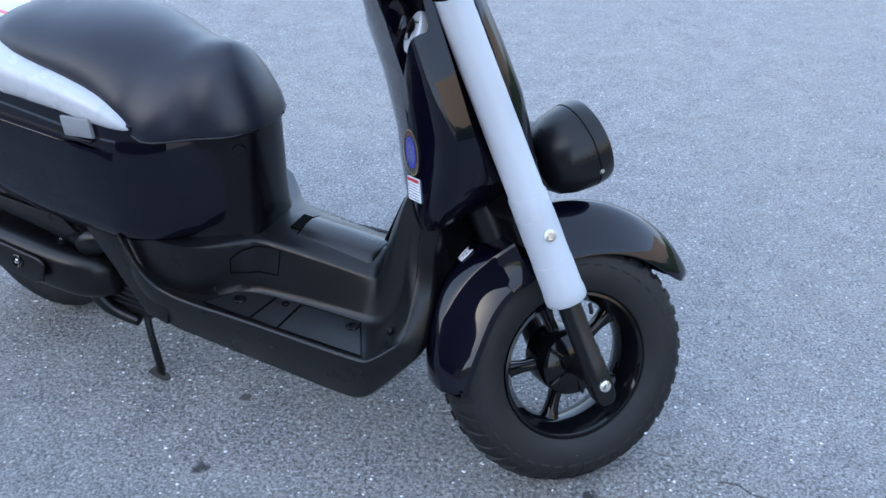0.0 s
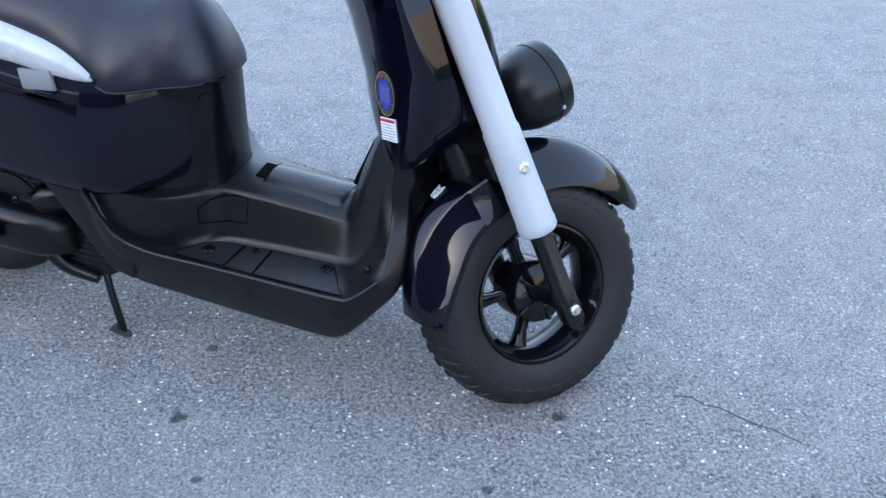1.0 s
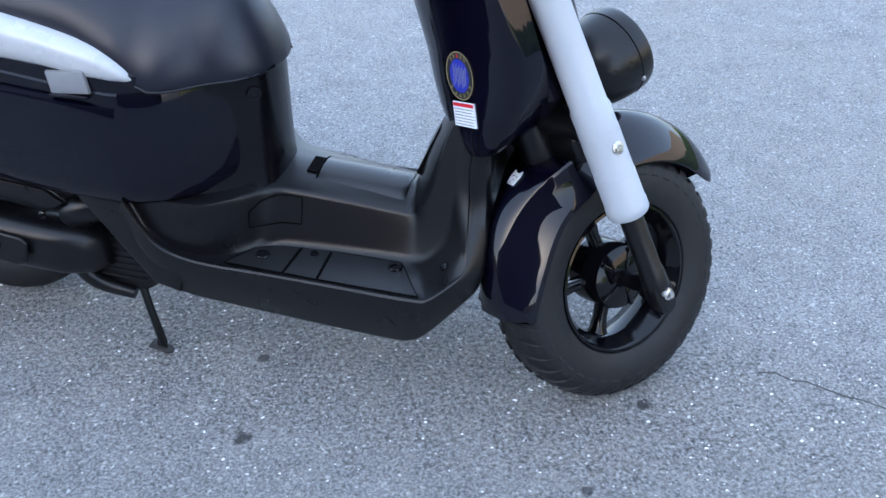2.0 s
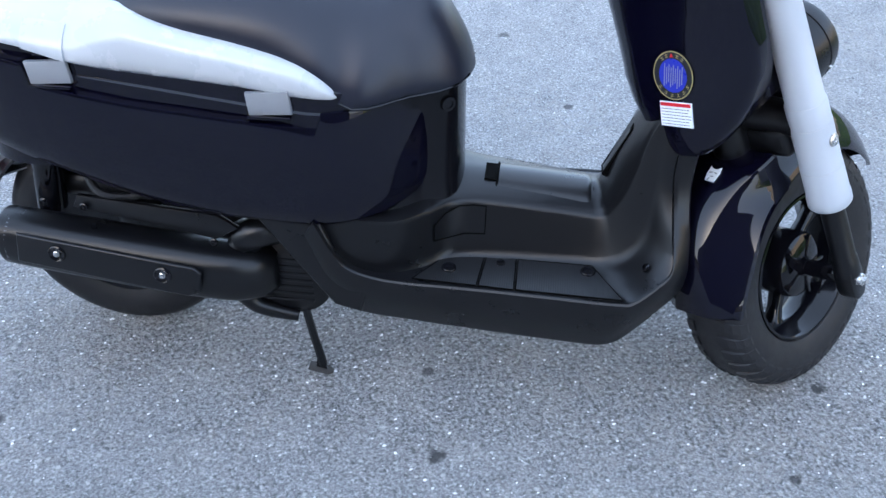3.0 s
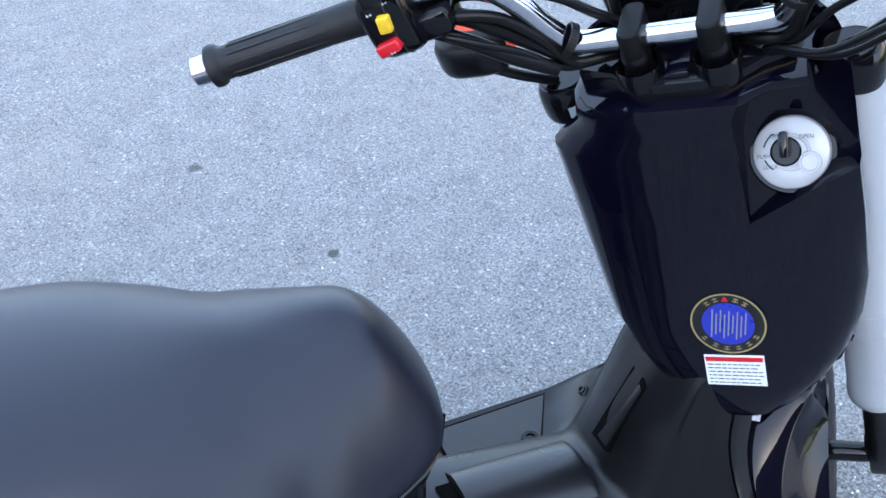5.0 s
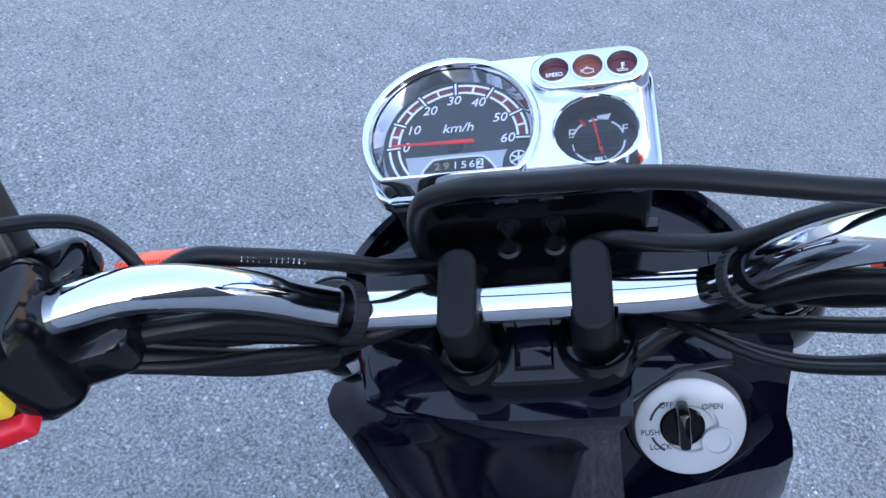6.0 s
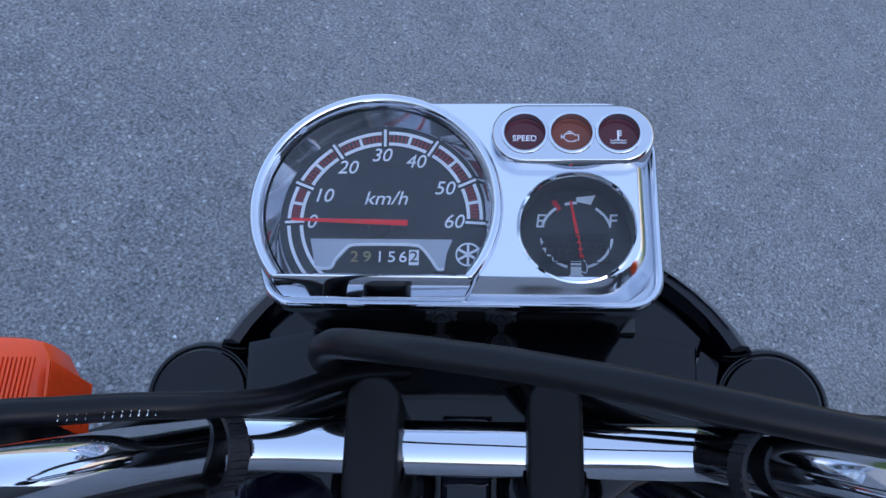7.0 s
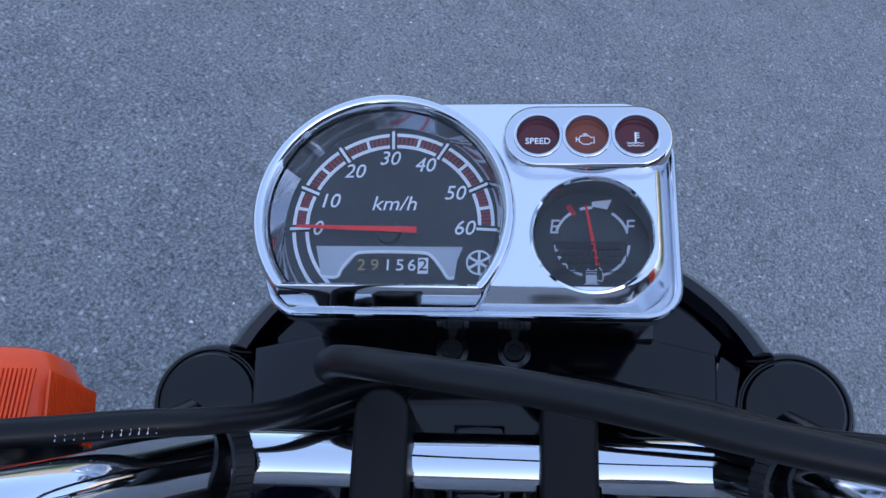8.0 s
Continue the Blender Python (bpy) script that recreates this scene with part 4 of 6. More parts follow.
# ---- wheel ----
R_TYRE = 0.246
wheel = fpart("front_wheel", lathe([(0.148, -0.05), (0.147, -0.054), (0.142, -0.055), (0.138, -0.05), (0.134, -0.038), (0.127, -0.03), (0.122, -0.012), (0.122, 0.012), (0.127, 0.03), (0.134, 0.038), (0.138, 0.05), (0.142, 0.055), (0.147, 0.054), (0.148, 0.05), (0.13, 0.0), (0.148, -0.05)], 72, "y", (AX, 0, AZ)), GLOSS, scooter, "gloss black five spoke front wheel")
fpart("tyre", lathe(tyre_profile(R_TYRE, 0.065), 96, "y", (AX, 0, AZ)), RUBBER, wheel, "black rubber tyre with block tread")
for i in range(5):
    a = radians(18 + 72 * i)
    spoke = loft([[(r, y, z) for y, z in oval(14, 3, hy, hz, (0, 0))] for r, hy, hz in ((0.035, 0.02, 0.016), (0.06, 0.016, 0.012), (0.09, 0.014, 0.011), (0.115, 0.016, 0.015), (0.128, 0.02, 0.022))])
    fpart("spoke", moved(spoke, Matrix.Translation((AX, 0, AZ)) @ Matrix.Rotation(-a, 4, "Y")), GLOSS, wheel)
hub = fpart("hub", lathe([(0.0, -0.058), (0.018, -0.058), (0.02, -0.05), (0.05, -0.048), (0.062, -0.042), (0.066, -0.032), (0.066, 0.035), (0.055, 0.045), (0.02, 0.05), (0, 0.05)], 40, "y", (AX, 0, AZ)), GLOSS, wheel)
for i in range(5):
    a = radians(50 + 72 * i)
    fpart("hub_rib", moved(box(0.02, 0.062, -0.052, -0.044, -0.004, 0.004, 0.002), Matrix.Translation((AX, 0, AZ)) @ Matrix.Rotation(-a, 4, "Y")), GLOSS, hub)
fpart("axle", lathe([(0, -0.178), (0.006, -0.178), (0.0065, -0.172), (0.011, -0.171), (0.012, -0.165), (0.012, -0.05), (0.009, 0.17), (0, 0.17)], 20, "y", (AX, 0, AZ)), STEEL, wheel, "steel axle bolt")
fpart("speedo_drive", pipe([(AX, -0.06, AZ), (AX, -0.12, AZ), (AX, -0.128, AZ)], [0.016, 0.015, 0.012], 16, 1), GLOSS, wheel)
fpart("valve", pipe([(AX + 0.075, -0.045, AZ + 0.098), (AX + 0.066, -0.06, AZ + 0.086)], 0.004, 8, 1), RUBBER, wheel)
# tread: two rows of slanted shoulder blocks
lug = bmesh.new()
rows = []
for k, (y, r) in enumerate(((-0.0635, 0.201), (-0.0608, 0.216), (-0.053, 0.2285), (-0.042, 0.2368), (-0.024, 0.2425))):
    sh = (k - 2) * 0.026
    rows.append([(math.sin(b + sh) * rr, y - (0.0016 if k == 0 and rr > r else 0), math.cos(b + sh) * rr) for b, rr in ((-0.052, r - 0.004), (-0.044, r + 0.0045), (0.044, r + 0.0045), (0.052, r - 0.004))])
lug = loft(rows)
lug_l = mirrored(lug)
HUBM = FRONT @ Matrix.Translation((AX, 0, AZ))
meshes = []
for nm, b in (("tread_block", lug), ("tread_block", lug_l)):
    me = bpy.data.meshes.new(nm)
    bmesh.ops.recalc_face_normals(b, faces=b.faces)
    b.to_mesh(me)
    b.free()
    me.materials.append(RUBBER)
    meshes.append(me)
for k in range(40):
    for j, me in enumerate(meshes):
        ob = new("tread_block", me)
        ob.parent = wheel
        ob.matrix_basis = HUBM @ Matrix.Rotation(2 * math.pi * (k + 0.5 * j) / 40, 4, "Y")
for a, r in ((14, 0.193), (-112, 0.186)):
    fpart("tyre_mark", moved(lathe([(0.0028, 0), (0.0036, 0.001), (0.0044, 0)], 16), Matrix.Translation((AX + r * math.cos(radians(a)), -0.0635, AZ + r * math.sin(radians(a)))) @ pose(0, 0, 0, 90)), PRINT, wheel)

# ---- fork ----
for s in (1, -1):
    leg = fpart("fork_leg", join(lathe([(0, -0.6), (0.0215, -0.6), (0.0215, -0.79), (0.0235, -0.795), (0.024, -0.83), (0, -0.83)], 24, "z", (AX, s * 0.134 - 0.009, 0)), moved(slab(oval(28, 3, 0.021, 0.042), -0.018, 0.018, 0.004, 2), Matrix(((1, 0, 0, AX), (0, 0, 1, s * 0.134 - 0.009), (0, 1, 0, -0.845), (0, 0, 0, 1))))), BLACK, scooter, "matt black lower fork leg")
    cover = fpart("fork_cover", lathe([(0.0, -0.655), (0.029, -0.662), (0.036, -0.664), (0.0378, -0.661), (0.0378, -0.645), (0.0365, -0.641), (0.036, -0.585), (0.0352, -0.583), (0.0352, -0.5), (0.0345, -0.492), (0.0345, -0.455), (0.0318, -0.45), (0.0308, -0.3), (0.0305, -0.08), (0, -0.08)], 40, "z", (AX, s * 0.134 - 0.009, 0)), FORKWHITE, scooter, "dull white fork cover")
    for w, r in ((-0.4525, 0.0335), (-0.495, 0.0353), (-0.584, 0.0362)):
        fpart("cover_seam", lathe([(r - 0.0006, w - 0.0007), (r, w), (r - 0.0006, w + 0.0007)], 40, "z", (AX, s * 0.134 - 0.009, 0)), LOCKPLATE, cover)
    fpart("cover_bolt", bolt(0.0115, 0.005, face((AX, s * 0.1687 - 0.009, -0.527), (0, s, 0))), STEEL, cover, "zinc cover bolt")
    cap = fpart("fork_cap", lathe([(0, -0.06), (0.0222, -0.06), (0.0229, -0.0605), (0.0234, -0.0628), (0.0243, -0.0628), (0.0252, -0.062), (0.0268, -0.0624), (0.0288, -0.066), (0.0303, -0.072), (0.031, -0.08), (0.031, -0.096), (0.029, -0.103), (0, -0.103)], 48, "z", (AX, s * 0.1395 - 0.0055, 0)), GLOSS, scooter, "gloss black fork cap")
    fpart("cap_ring", lathe([(0.0249, -0.0617), (0.0257, -0.0615), (0.0263, -0.0619)], 48, "z", (AX, s * 0.1395 - 0.0055, 0)), GLOSS, cap)
    fpart("yoke", pipe([(AX - 0.01, s * 0.02, -0.475), (AX, s * 0.09, -0.49), (AX, s * 0.14, -0.5)], [0.035, 0.03, 0.03], 14), BLACK, scooter)
fpart("steering_stem", lathe([(0, -0.56), (0.035, -0.56), (0.035, -0.3), (0, -0.3)], 24, "z", (0, 0, 0)), BLACK, scooter)
fpart("fork_brace", box(AX - 0.03, AX + 0.03, -0.11, 0.11, -0.56, -0.5, 0.015, 3), BLACK, scooter)

# ---- front cowl with its key recess ----
rings = []
for w, ub, hb, uf, wf in ((-0.047, -0.05, 0.14, 0.084, 0.1), (-0.056, -0.052, 0.1435, 0.096, 0.112), (-0.075, -0.0525, 0.1445, 0.112, 0.126), (-0.09, -0.053, 0.145, 0.114, 0.127), (-0.105, -0.053, 0.145, 0.116, 0.128), (-0.2, -0.06, 0.147, 0.124, 0.128), (-0.3, -0.078, 0.145, 0.128, 0.122), (-0.35, -0.094, 0.138, 0.122, 0.114), (-0.39, -0.108, 0.122, 0.114, 0.107), (-0.42, -0.118, 0.103, 0.108, 0.1), (-0.45, -0.126, 0.075, 0.1, 0.095), (-0.468, -0.127, 0.05, 0.095, 0.09), (-0.475, -0.12, 0.035, 0.088, 0.08)):
    hc = max(min(hb, 0.109), 0.108 if w > -0.44 else 0.0)
    hb = max(hb, 0.4 * hc)
    half = [(ub, 0), (ub + 0.001, 0.3 * hb), (ub + 0.004, 0.55 * hb), (ub + 0.01, 0.76 * hb), (ub + 0.02, 0.9 * hb), (ub + 0.034, 0.98 * hb), (ub + 0.045, hb), (max(ub + 0.056, -0.012), 0.975 * hb), (max(ub + 0.06, -0.004), hc), (0.03, hc * 0.985), (0.052, hc * 1.03), (0.064, wf * 0.95), (0.074, wf * 1.01), (0.074 + 0.4 * (uf - 0.074), 0.93 * wf), (0.074 + 0.66 * (uf - 0.074), 0.78 * wf), (0.074 + 0.85 * (uf - 0.074), 0.58 * wf), (0.074 + 0.96 * (uf - 0.074), 0.32 * wf), (uf, 0)]
    slim = float(np.interp(w, (-0.26, -0.108, -0.09, -0.075, -0.047), (1, 1.08, 0.92, 0.82, 0.78)))
    k = float(np.interp(w, (-0.34, -0.22), (0, 1)))
    square = [(ub, 0), (ub + 0.0005, 0.3 * hb), (ub + 0.001, 0.55 * hb), (ub + 0.0015, 0.76 * hb), (ub + 0.002, 0.92 * hb), (ub + 0.006, 0.99 * hb), (ub + 0.02, hb)]
    right = [(u + k * (a - u), v + k * (b - v)) for (u, v), (a, b) in zip(half, square)] + half[7:]
    rings.append([(u, -v - 0.006, w) for u, v in right] + [(u, v * (slim if u < 0.02 else 1) - 0.006, w) for u, v in half[-2:0:-1]])
cowl_bm = loft(rings)
# pocket: open above and on the right, its floor leans back towards the rider
rim = [(-0.039, -0.205), (-0.1, -0.163), (-0.165, -0.118), (-0.165, -0.03), (-0.1, -0.03), (-0.058, -0.03), (-0.041, -0.066)]
cut = bmesh.new()
near = [cut.verts.new((-0.3, v, w)) for v, w in rim]
back = [(-0.0496, -0.045, -0.2), (-0.011, -0.11, -0.157), (-0.026, -0.165, -0.128), (-0.014, -0.165, -0.03), (0.02, -0.108, -0.03), (0.02, -0.062, -0.03), (0.02, -0.046, -0.066)]
deep = [cut.verts.new(p) for p in back]
cut.faces.new(near)
for loop in ((0, 6, 1), (1, 6, 4), (4, 6, 5), (1, 4, 2), (2, 4, 3)):
    cut.faces.new([deep[i] for i in loop])
for i in range(7):
    j = (i + 1) % 7
    cut.faces.new((near[j], near[i], deep[i], deep[j]))
bmesh.ops.recalc_face_normals(cut, faces=cut.faces)


def carved(bm, cutter):
    """bm with the cutter taken out of it."""
    obs = []
    for b in (bm, cutter):
        me = bpy.data.meshes.new("carve")
        b.to_mesh(me)
        b.free()
        obs.append(new("carve", me))
    mod = obs[0].modifiers.new("carve", "BOOLEAN")
    mod.object, mod.operation, mod.solver = obs[1], "DIFFERENCE", "EXACT"
    done = bpy.data.meshes.new_from_object(obs[0].evaluated_get(bpy.context.evaluated_depsgraph_get()))
    out = bmesh.new()
    out.from_mesh(done)
    for o in obs:
        me = o.data
        bpy.data.objects.remove(o)
        bpy.data.meshes.remove(me)
    bpy.data.meshes.remove(done)
    return out


cowl = fpart("front_cowl", carved(cowl_bm, cut), NAVY, scooter, "glossy dark navy front cowl", angle=38)
# ledge and stepped cover over the steering head
fpart("head_ledge", slab([(-0.003, 0.111), (-0.032, 0.104), (-0.041, 0.086), (-0.047, 0.04), (-0.049, -0.03), (-0.04, -0.05), (-0.022, -0.08), (-0.018, -0.112), (0.05, -0.108), (0.055, 0.105)], -0.06, -0.0485, 0.003, 2), NAVY, cowl, "glossy navy ledge")
fpart("head_cover", slab([(0.004, 0.102), (-0.009, 0.066), (-0.022, 0.054), (-0.031, 0.04), (-0.034, 0.02), (-0.034, -0.022), (-0.032, -0.04), (-0.019, -0.059), (-0.008, -0.074), (0.002, -0.102), (0.055, -0.105), (0.065, -0.06), (0.065, 0.06), (0.055, 0.105)], -0.058, -0.028, 0.005, 2), GLOSS, cowl, "gloss black steering head cover")
fpart("head_ridge", slab([(-0.027, -0.011), (0.02, -0.011), (0.02, 0.011), (-0.027, 0.011)], -0.03, -0.022, 0.003, 2), NAVY, cowl)
for s in (1, -1):
    fpart("clamp_well", lathe([(0.017, -0.03), (0.019, -0.017), (0.0215, -0.016), (0.023, -0.022), (0.023, -0.04)], 32, "z", (-0.012, s * 0.036, 0)), GLOSS, cowl)

KEYP = Matrix.Translation((-0.0215, -0.0895, -0.1395)) @ face((0, 0, 0), (-1, 0, 0.9)) @ Matrix.Scale(1.2, 4)
key = fpart("ignition_lock", moved(lathe([(0, 0.008), (0.012, 0.008), (0.0125, 0.0065), (0.0145, 0.0065), (0.015, 0.0085), (0.0275, 0.0085), (0.029, 0.0075), (0.03, 0.004), (0.03, -0.006), (0, -0.006)], 48), KEYP), LOCKPLATE, cowl, "silver ignition lock plate with a black key")
fpart("lock_surround", moved(lathe([(0, -0.002), (0.0335, -0.002), (0.035, -0.004), (0.035, -0.014), (0, -0.014)], 40), KEYP), GLOSS, key, "gloss black lock surround")
fpart("seat_lock", moved(lathe([(0, 0.0088), (0.0065, 0.0088), (0.007, 0.0105), (0.0085, 0.0105), (0.009, 0.0085)], 28), KEYP @ Matrix.Translation((0.014, -0.0085, 0))), LOCKPLATE, key)
fpart("key_slot_ring", moved(lathe([(0.0, 0.0088), (0.0105, 0.0088), (0.011, 0.0095), (0.012, 0.0088)], 28), KEYP @ Matrix.Translation((-0.004, 0.001, 0))), GLOSS, key)
fpart("key", moved(box(-0.0033, 0.0033, -0.005, 0.017, 0.009, 0.027, 0.0025, 2), KEYP @ Matrix.Translation((-0.004, 0.001, 0))), GLOSS, key, "black plastic key head")


def words(text, size, m, shear=0.0, depth=0.00015, squeeze=1.0, align="CENTER"):
    """Lettering in the built-in font, centred at m, as a bmesh."""
    cu = bpy.data.curves.new("words", "FONT")
    cu.body, cu.size, cu.shear, cu.extrude = text, size, shear, depth
    cu.align_x, cu.align_y = align, "CENTER"
    cu.resolution_u = 4
    ob = new("words", cu)
    me = bpy.data.meshes.new_from_object(ob.evaluated_get(bpy.context.evaluated_depsgraph_get()))
    bm = bmesh.new()
    bm.from_mesh(me)
    bpy.data.objects.remove(ob)
    bpy.data.curves.remove(cu)
    bpy.data.meshes.remove(me)
    bm.transform(m @ Matrix.Diagonal((squeeze, 1, 1, 1)))
    return bm


def bar(x0, x1, y0, y1, z=0.0, t=0.0003):
    return slab([(x0, y0), (x1, y0), (x1, y1), (x0, y1)], z, z + t)


def arc_band(r0, r1, a0, a1, z=0.0, t=0.0003, n=24, c=(0, 0)):
    out = [(c[0] + r1 * math.cos(radians(a0 + (a1 - a0) * i / n)), c[1] + r1 * math.sin(radians(a0 + (a1 - a0) * i / n))) for i in range(n + 1)]
    out += [(c[0] + r0 * math.cos(radians(a1 + (a0 - a1) * i / n)), c[1] + r0 * math.sin(radians(a1 + (a0 - a1) * i / n))) for i in range(n + 1)]
    bm = bmesh.new()
    k = len(out)
    vs = [[bm.verts.new((x, y, zz)) for x, y in out] for zz in (z, z + t)]
    half = n + 1
    for i in range(n):
        bm.faces.new((vs[1][i], vs[1][i + 1], vs[1][k - 2 - i], vs[1][k - 1 - i]))
    for i in range(k):
        j = (i + 1) % k
        bm.faces.new((vs[0][i], vs[0][j], vs[1][j], vs[1][i]))
    bmesh.ops.recalc_face_normals(bm, faces=bm.faces)
    return bm


for text, x, y, w in (("OPEN", 0.012, 0.012, 0), ("LOCK", -0.016, -0.011, 1), ("PUSH", -0.021, -0.002, 1), ("OFF", -0.012, 0.014, 1)):
    fpart("lettering", words(text, 0.0048, KEYP @ Matrix.Translation((x, y, 0.0087)), squeeze=0.9), INK, key, "small black lettering")
for a0, a1 in ((120, 165), (200, 235)):
    fpart("lock_scale", moved(arc_band(0.0165, 0.0178, a0, a1, 0.0085, 0.0003, 8), KEYP @ Matrix.Translation((-0.004, 0.001, 0))), INK, key)

# curved nose panel round the front of the steering head
rings = []
for i in range(25):
    a = radians(-66 + 132 * i / 24)
    lift = 0.012 * math.cos(a)
    rings.append([(0.015 + 0.112 * r * math.cos(a), 0.146 * r * math.sin(a) - 0.006, w) for r, w in ((1.0, -0.075), (0.99, -0.062), (0.965, -0.05), (0.93, -0.04 + lift * 0.6), (0.89, -0.034 + lift), (0.86, -0.036 + lift), (0.8, -0.075))])
fpart("nose_panel", loft(rings), NAVY, cowl, "glossy dark navy nose panel", angle=50)

tray = [(0.015 + 0.096 * math.cos(radians(d)), 0.122 * math.sin(radians(d)) - 0.006) for d in range(-60, 61, 10)]
fpart("inner_tray", slab([(0.03, -0.1)] + tray + [(0.03, 0.09)], -0.052, -0.0425, 0.002, 1), NAVY, cowl, "glossy navy tray under the instruments")

# ---- stickers on the cowl ----
STICK = Matrix.Translation((-0.0895, -0.006, -0.333)) @ face((0, 0, 0), (-1, 0, 0.33))
sticker = fpart("round_sticker", moved(slab(oval(64, 2, 0.041, 0.041), -0.001, 0.0006), STICK), INK, cowl, "round black sticker with a blue centre and gold ring")
fpart("sticker_ring", moved(arc_band(0.039, 0.041, 0, 360, 0.0006, 0.0002, 64), STICK), GOLD, sticker)
fpart("sticker_centre", moved(slab(oval(48, 2, 0.0285, 0.0285), 0.0006, 0.0009), STICK), BLUE, sticker)
for i, a in enumerate((52, 70, 108, 126, 215, 240, 262, 284, 306, 328)):
    m = STICK @ Matrix.Rotation(radians(a - 90), 4, "Z") @ Matrix.Translation((0, 0.0338, 0))
    fpart("sticker_mark", moved(join(bar(-0.003, 0.003, 0.0012, 0.0022, 0.0006), bar(-0.003, 0.003, -0.0022, -0.0014, 0.0006), bar(-0.0005, 0.0005, -0.003, 0.003, 0.0006)), m), GOLD, sticker)
fpart("sticker_mark", moved(slab([(0, 0.004), (-0.004, -0.003), (0.004, -0.003)], 0.0006, 0.0009), STICK @ Matrix.Translation((0, 0.0335, 0))), RED, sticker)
for i in range(9):
    x = -0.018 + i * 0.0045
    fpart("sticker_mark", moved(bar(x, x + 0.0016, -0.02 + 0.004 * (i % 3), 0.018 - 0.005 * (i % 2), 0.0009), STICK @ pose(0, 0, 0, 0, 0, -8)), SATIN, sticker)
LABEL = Matrix.Translation((-0.111, -0.007, -0.395)) @ face((0, 0, 0), (-1, 0, 0.34))
label = fpart("warning_label", moved(slab([(-0.033, -0.021), (0.033, -0.021), (0.033, 0.021), (-0.033, 0.021)], -0.002, 0.0006, 0.0002, 1), LABEL), PAPER, cowl, "white warning label with a red header")
fpart("label_header", moved(bar(-0.0315, 0.0315, 0.0135, 0.0195, 0.0006), LABEL), RED, label)
for k in range(6):
    y = 0.009 - k * 0.0052
    x = -0.03
    while x < 0.026:
        d = 0.002 + 0.006 * random.random()
        fpart("label_line", moved(bar(x, min(x + d, 0.0305), y - 0.0007, y + 0.0007, 0.0006), LABEL), GREY, label)
        x += d + 0.0014

# ---- headlight ----
head = fpart("headlight", lathe([(0.0, -0.088), (0.025, -0.085), (0.05, -0.073), (0.068, -0.053), (0.079, -0.025), (0.083, 0.0), (0.084, 0.012), (0.0825, 0.0135), (0.0825, 0.015), (0.0845, 0.0165), (0.084, 0.035), (0.081, 0.045), (0.077, 0.048)], 48, "x", (0.197, 0, -0.462)), BLACK, scooter, "matt black round headlight")
fpart("lens", lathe([(0.078, 0.046), (0.06, 0.056), (0.03, 0.062), (0, 0.064)], 40, "x", (0.197, 0, -0.462)), SATIN, head)
for s in (1, -1):
    fpart("lamp_screw", bolt(0.005, 0.004, face((0.213, s * 0.072, -0.505), (0.0, s, -0.55))), STEEL, head)
fpart("lamp_bracket", box(0.09, 0.15, -0.03, 0.03, -0.5, -0.43, 0.01), BLACK, head)


# ---- mudguards ----
def arc_shell(r, width, a0, a1, drop, thick=0.004, n=36, m=12, power=2.4):
    rings = []
    for i in range(n + 1):
        a = radians(a0 + (a1 - a0) * i / n)
        ring = []
        for s in (0, 1):
            for k in range(m + 1):
                t = (-1 + 2 * k / m) * (1 - 2 * s)
                rr = r(math.degrees(a)) - drop(math.degrees(a)) * abs(t) ** power - thick * s
                ring.append((AX + rr * math.cos(a), t * width(math.degrees(a)), AZ + rr * math.sin(a)))
        rings.append(ring)
    return loft(rings)


gr = ease([(8, 0.314), (30, 0.318), (60, 0.318), (95, 0.312)])
gw = ease([(6, 0.022), (9, 0.042), (14, 0.052), (28, 0.064), (50, 0.074), (95, 0.081)])
gd = ease([(6, 0.024), (12, 0.045), (18, 0.058), (29, 0.07), (43, 0.08), (60, 0.09), (95, 0.095)])
fpart("front_mudguard", arc_shell(gr, gw, 7, 96, gd, power=1.75), NAVY, scooter, "glossy dark navy front mudguard", angle=60)
g_in = ease([(96, 0.214), (115, 0.218), (135, 0.214), (150, 0.222), (162, 0.236)])
g_cr = ease([(96, 0.297), (108, 0.294), (120, 0.29), (135, 0.284), (150, 0.277), (162, 0.27)])
g_cy = ease([(96, 0.083), (103, 0.072), (112, 0.05), (122, 0.036), (135, 0.031), (150, 0.033), (162, 0.04)])
g_bk = ease([(96, 0.302), (110, 0.307), (120, 0.305), (132, 0.298), (145, 0.289), (155, 0.281), (162, 0.272)])
rings = []
for i in range(37):
    d = 96.5 + 65.5 * i / 36
    a = radians(d)
    ri, rc, cy, rb = g_in(d), g_cr(d), g_cy(d), g_bk(d)
    half = [(ri, 0.085), (ri + 0.012, 0.086), (ri + (rc - ri) * 0.35, 0.084 - (0.084 - cy) * 0.28), (ri + (rc - ri) * 0.7, 0.084 - (0.084 - cy) * 0.64), (rc - 0.004, cy + 0.0035), (rc, cy), (rc + (rb - rc) * 0.45, cy * 0.72), (rc + (rb - rc) * 0.85, cy * 0.36), (rb, 0)]
    outer_side = half + [(r, -v) for r, v in half[-2::-1]]
    ring = outer_side + [(r - (0.004 if abs(v) < 0.08 else 0.0), v - math.copysign(0.004, v) if abs(v) > 0.05 else v) for r, v in outer_side[::-1]]
    rings.append([(AX + r * math.cos(a), v, AZ + r * math.sin(a)) for r, v in ring])
guard = fpart("wheel_guard", loft(rings), NAVY, scooter, "glossy dark navy guard behind the front wheel", angle=32)
CAT = Matrix.Translation((-0.0685, -0.002, -0.5515)) @ face((0, 0, 0), (-0.342, 0, 0.94), (1, 0, 0.3))
